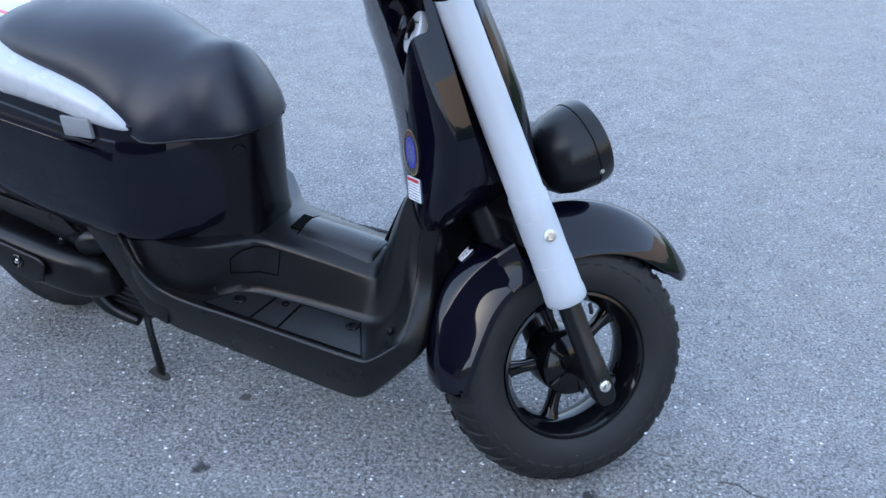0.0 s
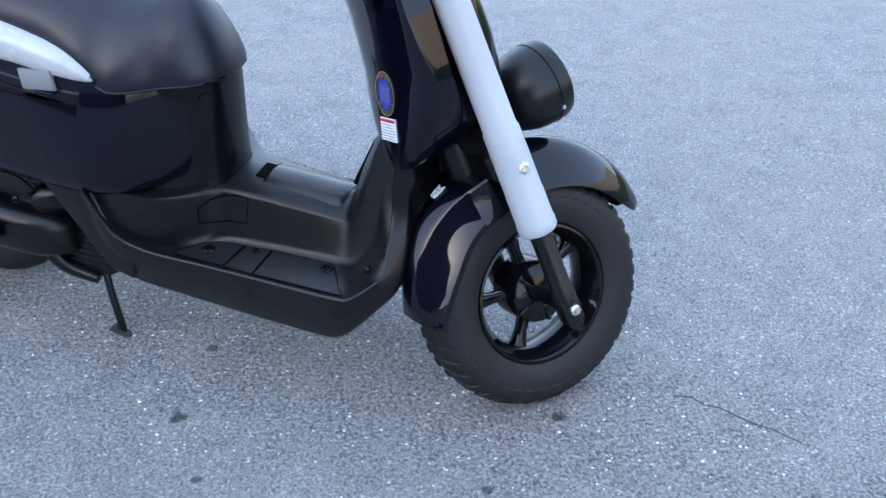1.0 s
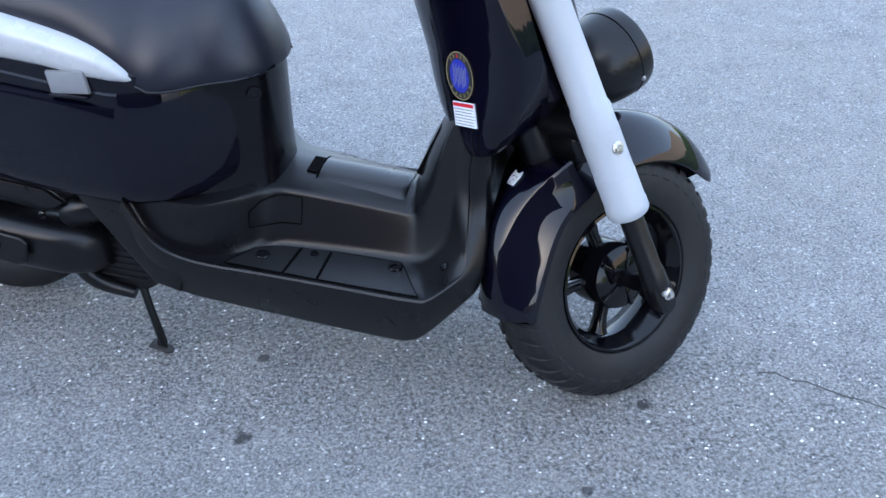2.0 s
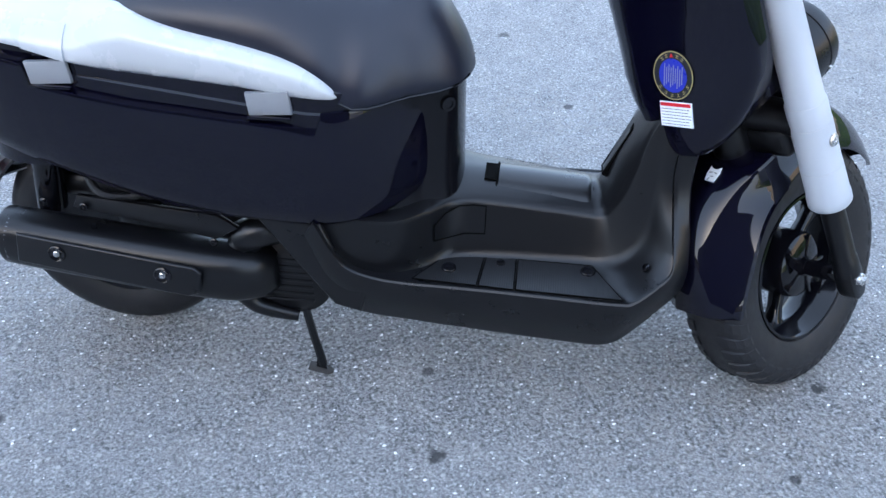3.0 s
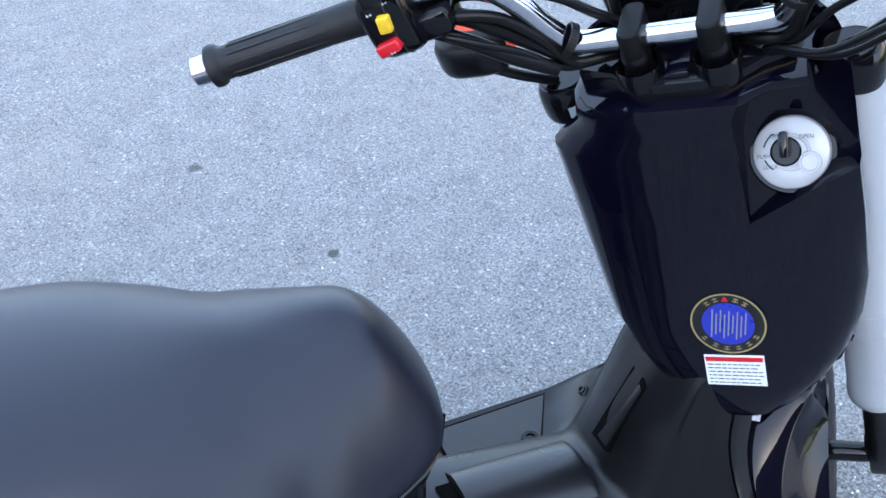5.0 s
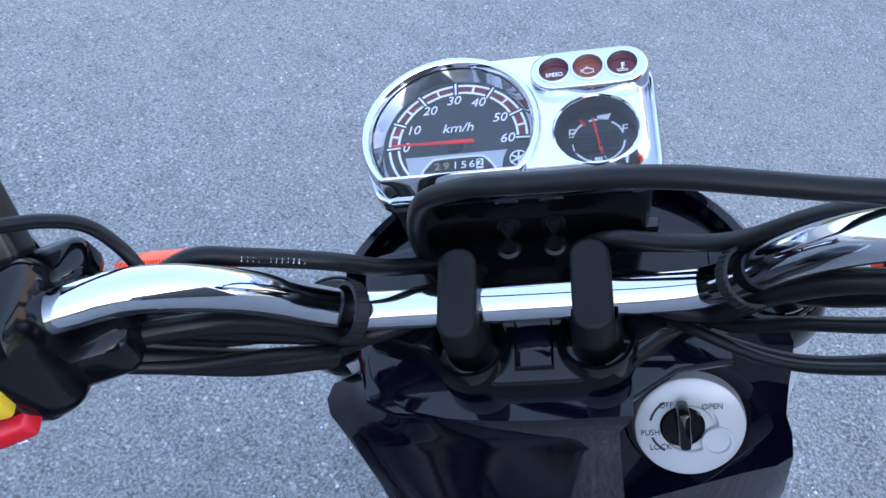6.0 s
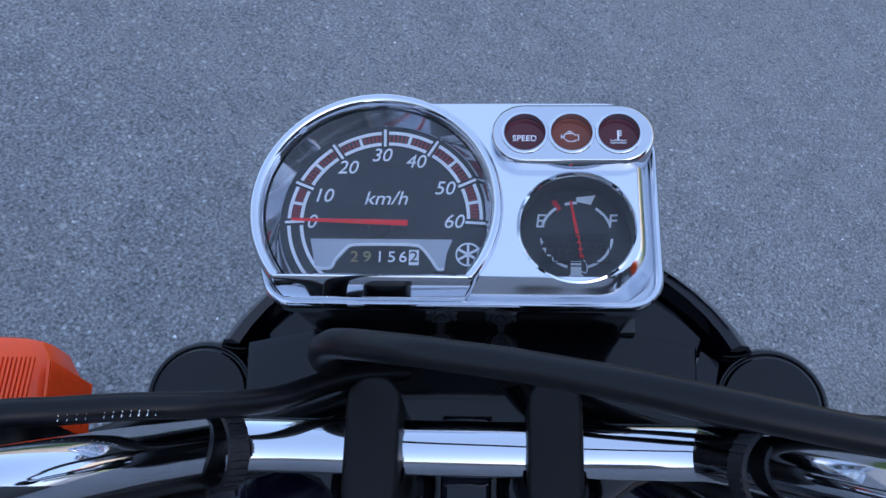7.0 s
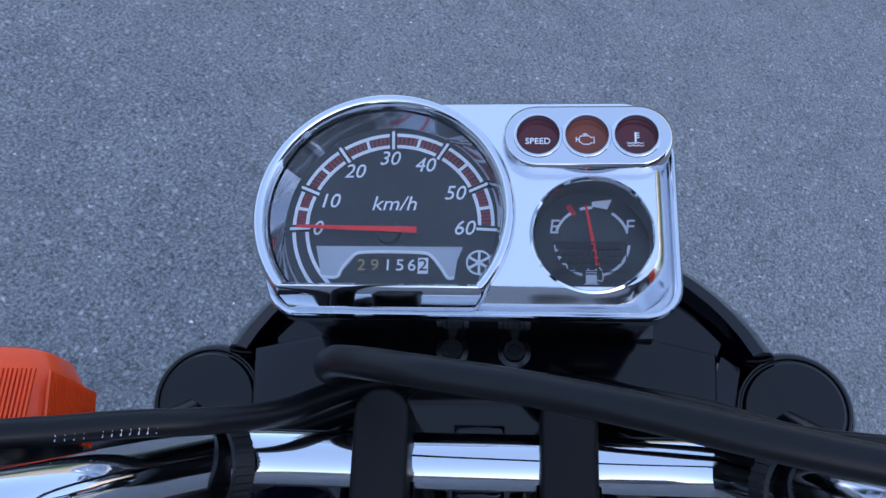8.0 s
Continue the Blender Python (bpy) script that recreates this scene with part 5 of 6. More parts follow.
fpart("small_sticker", moved(slab([(-0.010, -0.014), (0.009, -0.016), (0.013, 0.003), (0.011, 0.015), (0.005, 0.01), (-0.005, 0.011), (-0.011, 0.016), (-0.013, 0.001)], -0.001, 0.0012), CAT), PAPER, guard, "small white cut-out sticker")
for x, y, a in ((-0.005, 0.003, 20), (0.005, 0.002, -20), (0.0, -0.005, 0), (-0.004, -0.011, 60)):
    fpart("sticker_mark", moved(bar(-0.003, 0.003, -0.0008, 0.0008, 0.0012), CAT @ Matrix.Translation((x, y, 0)) @ pose(0, 0, 0, 0, 0, a)), GREY, guard)

# ---- instrument panel: x to the right, y away from the rider, z out of the dial ----
DASH = FRONT @ Matrix(((0, 1, 0, 0), (-1, 0, 0, 0), (0, 0, 1, 0), (0, 0, 0, 1)))
CX, CY = -0.0365, 0.0895


def dpart(name, bm, mat, parent, label="", angle=35):
    return part(name, bm, mat, parent, label, DASH, angle)


def rounded(pts, radii, n=6):
    """An outline with rounded corners."""
    out = []
    k = len(pts)
    for i, (p, r) in enumerate(zip(pts, radii)):
        p, a, b = Vector(p), Vector(pts[i - 1]), Vector(pts[(i + 1) % k])
        if r == 0:
            out.append(tuple(p))
            continue
        u, v = (a - p).normalized(), (b - p).normalized()
        half = u.angle(v) / 2
        d = r / math.tan(half)
        c = p + (u + v).normalized() * (r / math.sin(half))
        s, e = p + u * d - c, p + v * d - c
        turn = math.atan2(s.x * e.y - s.y * e.x, s.dot(e))
        for j in range(n + 1):
            t = turn * j / n
            out.append((c.x + s.x * math.cos(t) - s.y * math.sin(t), c.y + s.x * math.sin(t) + s.y * math.cos(t)))
    return out


def dash_outline(grow, r_low=0.012):
    """The bezel's outline: a round left end and a squared right end."""
    rad, lo, hi, right = 0.0525 + grow, 0.0507 - grow, 0.1395 + grow, 0.0785 + grow
    a0 = math.degrees(math.asin((hi - CY - 0.0005) / rad))
    a1 = 206
    arc = [(CX + rad * math.cos(radians(a0 + (a1 - a0) * i / 30)), CY + rad * math.sin(radians(a0 + (a1 - a0) * i / 30))) for i in range(31)]
    low = rounded([(arc[-1][0] + 0.0, arc[-1][1]), (-0.0785 - grow * 0.5, lo), (right, lo), (right, hi)], [0, r_low, 0.013 + grow, 0.013 + grow])
    return arc + low[1:]


def ringed(layers):
    """A body from outlines of one length at rising or falling heights, open at both ends."""
    return loft([[(x, y, z) for x, y in o] for o, z in layers], caps=False)


dash = dpart("instrument_panel", loft([[(x, y, z) for x, y in o] for o, z in ((dash_outline(-0.014), -0.04), (dash_outline(-0.008), -0.032), (dash_outline(-0.004), 0.01), (dash_outline(-0.0015), 0.03))]), GLOSS, scooter, "chrome instrument panel with speedometer and fuel gauge")
# rim lip and the sunk channel inside it
dpart("bezel", ringed([(dash_outline(-0.002), 0.026), (dash_outline(0.0), 0.0275), (dash_outline(0.0005), 0.037), (dash_outline(-0.0003), 0.0385), (dash_outline(-0.0017), 0.0385), (dash_outline(-0.0025), 0.0372), (dash_outline(-0.0032), 0.034)]), CHROME, dash, "chrome bezel rim", angle=60)
GLASS = material("clear_lens", (1, 1, 1), 0.02, trans=1.0)
GLASS.node_tree.nodes["Principled BSDF"].inputs["IOR"].default_value = 1.3


def hole_plate(outline, holes, z):
    """A flat sheet with round or other holes, at one height."""
    bm = bmesh.new()
    loops = []
    for o in [outline] + holes:
        vs = [bm.verts.new((x, y, z)) for x, y in o]
        loops += [bm.edges.new((vs[i], vs[(i + 1) % len(vs)])) for i in range(len(vs))]
    bmesh.ops.triangle_fill(bm, edges=loops, use_beauty=True)
    for f in bm.faces:
        if f.normal.z < 0:
            f.normal_flip()
    return bm


def chord_circle(cx, cy, r, low, n=64, corner=0.004):
    """A circle cut off flat below."""
    a = math.degrees(math.asin((cy - low) / r))
    pts = [(cx + r * math.cos(radians(-a + (180 + 2 * a) * i / n)), cy + r * math.sin(radians(-a + (180 + 2 * a) * i / n))) for i in range(n + 1)]
    return rounded(pts, [corner * 0.6] + [0] * (n - 1) + [corner * 0.6], 4)


# raised plate: its lower and right walls stand back from the rim
PZ = 0.0475
LAMPS = (0.0235, 0.0424, 0.0614)
lamp_y = 0.1196
lamp_holes = [[(x + 0.0086 * math.cos(2 * math.pi * i / 32), lamp_y + 0.0086 * math.sin(2 * math.pi * i / 32)) for i in range(32)] for x in LAMPS]

FUEL = (0.0444, 0.0812)
fuel_r = 0.0227
fuel_hole = [(FUEL[0] + fuel_r * math.cos(2 * math.pi * i / 48), FUEL[1] + fuel_r * math.sin(2 * math.pi * i / 48)) for i in range(48)]


def plate_edge(d, r):
    """The face plate's edge, d outward; its left side runs along the speedometer ring."""
    hi, lo, right = 0.1372 + d, 0.06 - d, 0.069 + d
    a_hi, a_lo = math.asin(min(1, (hi - CY) / r)), math.asin(max(-1, (lo - CY) / r))
    arc = [(CX + r * math.cos(a_lo + (a_hi - a_lo) * i / 16), CY + r * math.sin(a_lo + (a_hi - a_lo) * i / 16)) for i in range(17)]
    return arc[::1] + rounded([(0.0, hi), (right, hi), (right, lo), (0.0, lo)], [0, 0.012 + d, 0.016 + d, 0])[1:-1]


dpart("channel", ringed([(dash_outline(-0.0028), 0.0343), (dash_outline(-0.004), 0.0335), (dash_outline(-0.012), 0.0326)]), CHROME, dash, "sunk chrome channel", angle=60)
dpart("face_plate", join(hole_plate(plate_edge(0, 0.0505), [fuel_hole] + lamp_holes, PZ), ringed([(plate_edge(0, 0.0505), PZ), (plate_edge(0.001, 0.0505), PZ - 0.0012), (plate_edge(0.0032, 0.0505), 0.0425), (plate_edge(0.0062, 0.0505), 0.036), (plate_edge(0.0082, 0.0505), 0.0335)])), FACE, dash, "chrome face plate", angle=60)
dpart("fuel_rim", lathe([(0.0227, PZ + 0.0002), (0.0233, PZ + 0.0009), (0.0241, PZ + 0.0003), (0.0227, PZ - 0.0005)], 56, "z", (FUEL[0], FUEL[1], 0)), CHROME, dash, angle=60)
dpart("fuel_wall", lathe([(0.0228, PZ - 0.0004), (0.0233, 0.033)], 56, "z", (FUEL[0], FUEL[1], 0)), DIAL, dash, angle=60)
# speedometer ring: a tall chrome collar, cut flat below
collar = [(chord_circle(CX, CY, 0.0518, 0.0514), 0.0343), (chord_circle(CX, CY, 0.0518, 0.0556), 0.0465), (chord_circle(CX, CY, 0.0513, 0.0568), 0.0495), (chord_circle(CX, CY, 0.0503, 0.0578), 0.0512), (chord_circle(CX, CY, 0.0492, 0.0584), 0.0516), (chord_circle(CX, CY, 0.0479, 0.059), 0.0508), (chord_circle(CX, CY, 0.0469, 0.0597), 0.0492), (chord_circle(CX, CY, 0.0462, 0.0601), 0.0478)]
dpart("dial_wall", ringed([(chord_circle(CX, CY, 0.0462, 0.0601), 0.0478), (chord_circle(-0.0345, 0.0882, 0.0421, 0.0616), 0.0399), (chord_circle(-0.0345, 0.0882, 0.0418, 0.062), 0.0395)]), SMOKE, dash, "smoked inner wall", angle=60)
dpart("speedometer_ring", ringed(collar), CHROME, dash, "chrome speedometer ring", angle=60)
dpart("dial", slab(chord_circle(CX, CY, 0.0462, 0.0605), 0.0305, 0.0400), DIAL, dash, "dark speedometer dial")
DZ = 0.0400


def ink(name, bm, mat=PRINT, label=""):
    return dpart(name, moved(bm, UP), mat, dial_ob, label)


dial_ob = dash
C = (-0.0335, 0.0874)
UP = Matrix.Identity(4)
R_IN, R_OUT = 0.0344, 0.0396
MAJOR = (183, 157, 125, 92.5, 59.5, 25.5, -3)
for r in (R_IN, R_OUT):
    ink("scale_line", arc_band(r - 0.0007, r + 0.0007, -5, 242 if r == R_IN else 238, DZ, 0.0003, 72, C))
for i, big in enumerate(MAJOR):
    m = Matrix.Translation((*C, DZ)) @ Matrix.Rotation(radians(big), 4, "Z")
    ink("tick", moved(bar(0.0332, 0.0412, -0.00055, 0.00055, 0.0001, 0.0005), m))
    for y in (-0.0011, 0.0011):
        ink("tick", moved(bar(0.0332, 0.0412, y - 0.00045, y + 0.00045, 0.0001, 0.0005), m), INK)
    if i < 6:
        step = (MAJOR[i + 1] - big) / 2
        m = Matrix.Translation((*C, DZ)) @ Matrix.Rotation(radians(big + step), 4, "Z")
        ink("tick", moved(bar(R_IN, R_OUT, -0.0006, 0.0006, 0.0001, 0.0004), m))
        for half in (0, 1):
            for k in range(5):
                m = Matrix.Translation((*C, DZ)) @ Matrix.Rotation(radians(big + step * (half + (k + 1) / 6)), 4, "Z")
                ink("red_dash", moved(bar(R_IN + 0.001, R_OUT - 0.001, -0.0004, 0.0004, 0.0, 0.0002), m), DASHRED)
for text, x, y in (("0", -0.0638, 0.0855), ("10", -0.0599, 0.0973), ("20", -0.0504, 0.1104), ("30", -0.0364, 0.1162), ("40", -0.0219, 0.1132), ("50", -0.0094, 0.1009), ("60", -0.0053, 0.0859)):
    ink("number", words(text, 0.0086, Matrix.Translation((x, y, DZ + 0.0002)), 0.22, squeeze=0.98), PRINT)
ink("unit", words("km/h", 0.0086, Matrix.Translation((-0.0335, 0.0962, DZ + 0.0002)), 0.22, squeeze=1.05), PRINT)
HALF = material("halftone_grey", (0.4, 0.43, 0.48), 0.5, grain=0.2, grain_scale=2500)
UP = Matrix.Translation((0.001, 0.0046, 0))
ink("odometer_field", slab([(-0.0645, 0.0735), (-0.0615, 0.0605), (-0.0555, 0.0605), (-0.047, 0.0715), (-0.0205, 0.0715), (-0.012, 0.0605), (-0.0095, 0.0605), (-0.0085, 0.068), (-0.0064, 0.0735)], DZ, DZ + 0.0003), HALF)
ink("odometer_arch", pipe([(-0.0615, 0.0608, DZ), (-0.0555, 0.0608, DZ), (-0.0535, 0.0645, DZ), (-0.0495, 0.0695, DZ), (-0.046, 0.071, DZ), (-0.034, 0.0713, DZ), (-0.022, 0.071, DZ), (-0.0185, 0.0695, DZ), (-0.0145, 0.0645, DZ), (-0.012, 0.0608, DZ), (-0.0095, 0.0608, DZ)], 0.0007, 6), PRINT)
ink("odometer_window", bar(-0.0478, -0.0196, 0.0622, 0.069, DZ, 0.0002), INK)
for i, (d, x) in enumerate(zip("29156", (-0.046, -0.0408, -0.0356, -0.0308, -0.0262))):
    ink("odometer_digit", words(d, 0.0066, Matrix.Translation((x, 0.0655, DZ + 0.0004)), squeeze=1.1), GOLD if i < 2 else PRINT)
ink("odometer_drum", bar(-0.0238, -0.0198, 0.0623, 0.0688, DZ, 0.0004), PRINT)
ink("odometer_digit", words("2", 0.0066, Matrix.Translation((-0.0218, 0.0655, DZ + 0.0006)), squeeze=1.1), INK)
LOGO = (0.0, 0.0671)
ink("emblem", arc_band(0.0044, 0.0051, 0, 360, DZ, 0.0004, 36, LOGO))
for a in (30, 90, 150):
    ink("emblem", moved(bar(-0.0044, 0.0044, -0.0005, 0.0005, DZ, 0.0004), Matrix.Translation((*LOGO, 0)) @ Matrix.Rotation(radians(a), 4, "Z")))
UP = Matrix.Identity(4)
ink("needle_hub", lathe([(0, 0.0425), (0.0045, 0.0422), (0.005, 0.041), (0.005, DZ)], 28, "z", (-0.035, 0.0838, 0)), DIAL)
ink("needle", slab([(-0.0713, 0.0847), (-0.0713, 0.0858), (-0.0236, 0.0852), (-0.0236, 0.0826)], 0.0432, 0.0440, 0.0003, 1), NEEDLE, "red needle at zero")

# fuel gauge
UP = Matrix.Identity(4)
DZ = 0.033
dpart("fuel_dial", slab([(FUEL[0] + 0.0234 * math.cos(2 * math.pi * i / 48), FUEL[1] + 0.0234 * math.sin(2 * math.pi * i / 48)) for i in range(48)], 0.0305, DZ), DIAL, dash, "dark fuel dial")
for a0, a1 in ((88, 108), (124, 162), (186, 254), (286, 354), (18, 56)):
    ink("fuel_scale", arc_band(0.014, 0.0151, a0, a1, DZ, 0.0003, 8, (0.0452, 0.0834)))
ink("fuel_scale", slab([(0.0455, 0.0985), (0.0455, 0.1005), (0.0535, 0.1015), (0.0515, 0.0972)], DZ, DZ + 0.0003))
ink("fuel_scale", moved(bar(-0.001, 0.001, -0.0024, 0.0024, DZ), Matrix.Translation((0.0372, 0.0968, 0)) @ pose(0, 0, 0, 0, 0, 30)), RED)
ink("fuel_letter", words("E", 0.0086, Matrix.Translation((0.0302, 0.0894, DZ + 0.0002)), 0.12), PRINT)
ink("fuel_letter", words("F", 0.0086, Matrix.Translation((0.0599, 0.0895, DZ + 0.0002)), 0.12), PRINT)
ink("fuel_needle", slab([(0.0424, 0.0975), (0.0433, 0.0975), (0.0478, 0.0722), (0.046, 0.0722)], 0.036, 0.0367, 0.0002, 1), NEEDLE, "red fuel needle")
ink("gauge_note", join(bar(0.0291, 0.0568, 0.0775, 0.0779, PZ), bar(0.0291, 0.0568, 0.0657, 0.0661, PZ), bar(0.0291, 0.0295, 0.0657, 0.0779, PZ), bar(0.0564, 0.0568, 0.0657, 0.0779, PZ)), INK)
for k in range(4):
    y = 0.0758 - k * 0.0028
    x = 0.0302
    while x < 0.0545 - (0.01 if k == 3 else 0):
        d = 0.0008 + 0.0016 * random.random()
        ink("note_mark", bar(x, x + d, y - 0.0009, y + 0.0009, PZ), INK)
        x += d + 0.0006
ink("pump", join(bar(0.0425, 0.0468, 0.066, 0.0695, DZ), bar(0.0425, 0.0468, 0.0702, 0.072, DZ), bar(0.0418, 0.0475, 0.0655, 0.0659, DZ)))
ink("pump_hose", pipe([(0.0468, 0.0675, DZ), (0.0485, 0.067, DZ), (0.0492, 0.0685, DZ), (0.0488, 0.0712, DZ), (0.0478, 0.0725, DZ)], 0.0003, 5), PRINT)

# warning lamps in a raised pod
pod = rounded([(0.0097, 0.1063), (0.0757, 0.1063), (0.0757, 0.133), (0.0097, 0.133)], [0.0132] * 4, 10)


def shrunk(o, d):
    cx, cy = 0.0427, 0.11965
    return [(cx + (x - cx) * (1 - d / 0.033), cy + (y - cy) * (1 - d / 0.0134)) for x, y in o]


pod_ob = dpart("lamp_pod", join(hole_plate(shrunk(pod, 0.0012), lamp_holes, 0.0545), ringed([(shrunk(pod, 0.0012), 0.0545), (shrunk(pod, 0.0003), 0.0538), (pod, 0.052), (shrunk(pod, -0.0006), 0.04)])), CHROME, dash, "chrome warning lamp pod", angle=60)
for x, mat, sign in zip(LAMPS, (DARKRED, DARKORANGE, DARKRED), ("speed", "engine", "heat")):
    dpart("lamp_collar", lathe([(0.0086, 0.0545), (0.0084, 0.0552), (0.0092, 0.0552), (0.0096, 0.0546), (0.0086, 0.0545), (0.0083, 0.046)], 36, "z", (x, lamp_y, 0)), CHROME, pod_ob, angle=60)
    dpart("lamp_lens", slab([(x + 0.0084 * math.cos(2 * math.pi * i / 32), lamp_y + 0.0084 * math.sin(2 * math.pi * i / 32)) for i in range(32)], 0.044, 0.0514), mat, pod_ob, "dark unlit warning lamp")
    z = 0.0515
    if sign == "speed":
        dpart("lamp_word", words("SPEED", 0.0037, Matrix.Translation((x, lamp_y - 0.0011, z)), squeeze=1.0), PRINT, pod_ob)
    elif sign == "engine":
        dpart("lamp_sign", pipe([(x - 0.0028, lamp_y + 0.0004, z), (x - 0.0022, lamp_y + 0.0012, z), (x + 0.001, lamp_y + 0.0013, z), (x + 0.0018, lamp_y + 0.0004, z), (x + 0.003, lamp_y + 0.0008, z), (x + 0.003, lamp_y - 0.002, z), (x + 0.002, lamp_y - 0.0017, z), (x + 0.0012, lamp_y - 0.0024, z), (x - 0.0012, lamp_y - 0.0024, z), (x - 0.0028, lamp_y - 0.0012, z), (x - 0.0028, lamp_y + 0.0004, z)], 0.0002, 5, 1), PRINT, pod_ob)
        dpart("lamp_sign", join(bar(x - 0.0014, x + 0.0004, lamp_y + 0.0018, lamp_y + 0.0021, z), bar(x - 0.0041, x - 0.0038, lamp_y - 0.0014, lamp_y + 0.0007, z), bar(x - 0.0038, x - 0.0028, lamp_y - 0.0005, lamp_y - 0.0002, z)), PRINT, pod_ob)
    else:
        dpart("lamp_sign", join(bar(x - 0.0003, x + 0.0003, lamp_y - 0.0018, lamp_y + 0.0026, z), bar(x, x + 0.0015, lamp_y + 0.0022, lamp_y + 0.0025, z), bar(x, x + 0.0015, lamp_y + 0.0012, lamp_y + 0.0015, z), bar(x, x + 0.0015, lamp_y + 0.0002, lamp_y + 0.0005, z)), PRINT, pod_ob)
        for dy in (-0.0019, -0.003):
            dpart("lamp_sign", pipe([(x - 0.0032 + 0.00107 * k, lamp_y + dy + 0.00025 * (-1) ** k, z) for k in range(7)], 0.00017, 5), PRINT, pod_ob)
for nm, o in (("speedometer_lens", chord_circle(CX, CY, 0.0462, 0.0605)), ("fuel_lens", [(FUEL[0] + 0.0226 * math.cos(2 * math.pi * i / 48), FUEL[1] + 0.0226 * math.sin(2 * math.pi * i / 48)) for i in range(48)])):
    pane = dpart(nm, slab(o, 0.0462, 0.0474), GLASS, dash, "clear plastic lens")
    pane.visible_shadow = False
dpart("mount_plate", box(-0.07, 0.07, 0.03, 0.085, -0.036, -0.03, 0.003), DULL, dash)
for x in (-0.013, 0.015):
    dpart("mount_bolt", bolt(0.0075, 0.006, Matrix.Translation((x, 0.0535, -0.03))), SMOOTH, dash)
for x0, x1 in ((-0.073, -0.024), (0.027, 0.077)):
    dpart("bracket_tab", box(x0, x1, 0.0595, 0.067, -0.032, -0.0255, 0.0015), SMOOTH, dash)
dpart("mount_block", box(-0.045, 0.045, 0.04, 0.11, -0.06, -0.03, 0.006), DULL, dash)

# ---- handlebar and what it carries, in steering axes ----
side = [(0.0, 0.085, 0.007), (-0.002, 0.1, 0.014), (-0.01, 0.114, 0.04), (-0.02, 0.127, 0.073), (-0.029, 0.141, 0.099), (-0.035, 0.158, 0.114), (-0.04, 0.18, 0.12), (-0.048, 0.205, 0.122), (-0.06, 0.25, 0.12), (-0.08, 0.31, 0.118), (-0.105, 0.37, 0.122), (-0.122, 0.418, 0.125)]
barpath = [(u, -v, w) for u, v, w in side[::-1]] + [(0, -0.04, 0.006), (0, 0, 0.006), (0, 0.04, 0.006)] + side
bars = fpart("handlebar", pipe(barpath, 0.0113, 28, 6), CHROME, scooter, "bent chrome handlebar", angle=80)


def along(t, s=1):
    """Place and direction on the bar at v = t on one side."""
    vs = [p[1] for p in side]
    a, b = [Vector([float(np.interp(x, vs, [p[k] for p in side])) for k in range(3)]) for x in (t - 0.005, t + 0.005)]
    for q in (a, b):
        q.y *= s
    return (a + b) / 2, (b - a).normalized()


for s in (1, -1):
    p, d = along(0.34, s)
    G = face(p, d, (0, 0, 1))
    grip = fpart("grip", moved(lathe([(0, -0.108), (0.0185, -0.108), (0.019, -0.1), (0.0178, -0.075), (0.0172, -0.058), (0.0165, -0.03), (0.0158, 0.02), (0.0162, 0.055), (0.0195, 0.058), (0.021, 0.062), (0.0205, 0.067), (0.017, 0.069), (0, 0.069)], 36), G), RUBBER, bars, "black rubber grip")
    fpart("bar_end", moved(lathe([(0, 0.086), (0.012, 0.086), (0.014, 0.084), (0.0145, 0.069), (0, 0.069)], 28), G), CHROME, grip, "chrome bar end")
    for k in range(10):
        a = 2 * math.pi * k / 10
        fpart("grip_rib", moved(box(-0.0012, 0.0012, 0.0155, 0.0172, -0.05, 0.045, 0.0006, 1), G @ Matrix.Rotation(a, 4, "Z")), RUBBER, grip)
    # clamp blocks over the bar
    clamp = fpart("bar_clamp", slab([(u - 0.002, s * 0.0358 + v) for u, v in rounded([(-0.0272, -0.0108), (0.0272, -0.0108), (0.0272, 0.0108), (-0.0272, 0.0108)], [0.0098] * 4)], -0.002, 0.0275, 0.003, 3), DULL, scooter, "black handlebar clamp")
    fpart("clamp_post", lathe([(0.0125, 0.012), (0.0135, 0.0), (0.0145, -0.005), (0.0145, -0.012), (0.0138, -0.014), (0.0155, -0.04), (0, -0.04)], 28, "z", (-0.011, s * 0.0362, 0)), BLACK, clamp)
    fpart("clamp_post", lathe([(0.0, 0.0), (0.011, 0.0), (0.012, -0.04), (0, -0.04)], 24, "z", (0.014, s * 0.0362, 0)), BLACK, clamp)
    # ribbed tie round bar and cables
    p, d = along(0.098 if s > 0 else 0.113, s)
    tie = fpart("cable_tie", moved(lathe([(0.0148, -0.0045), (0.0165, -0.004), (0.0165, 0.004), (0.0148, 0.0045), (0.0135, 0.0), (0.0148, -0.0045)], 40), face(p + Vector((-0.001, 0, -0.001)), d)), RUBBER, bars, "ribbed black strap")
    for k in range(32):
        a = 2 * math.pi * k / 32
        fpart("tie_rib", moved(box(-0.0006, 0.0006, 0.0163, 0.0171, -0.0038, 0.0038), face(p + Vector((-0.001, 0, -0.001)), d) @ Matrix.Rotation(a, 4, "Z")), RUBBER, tie)


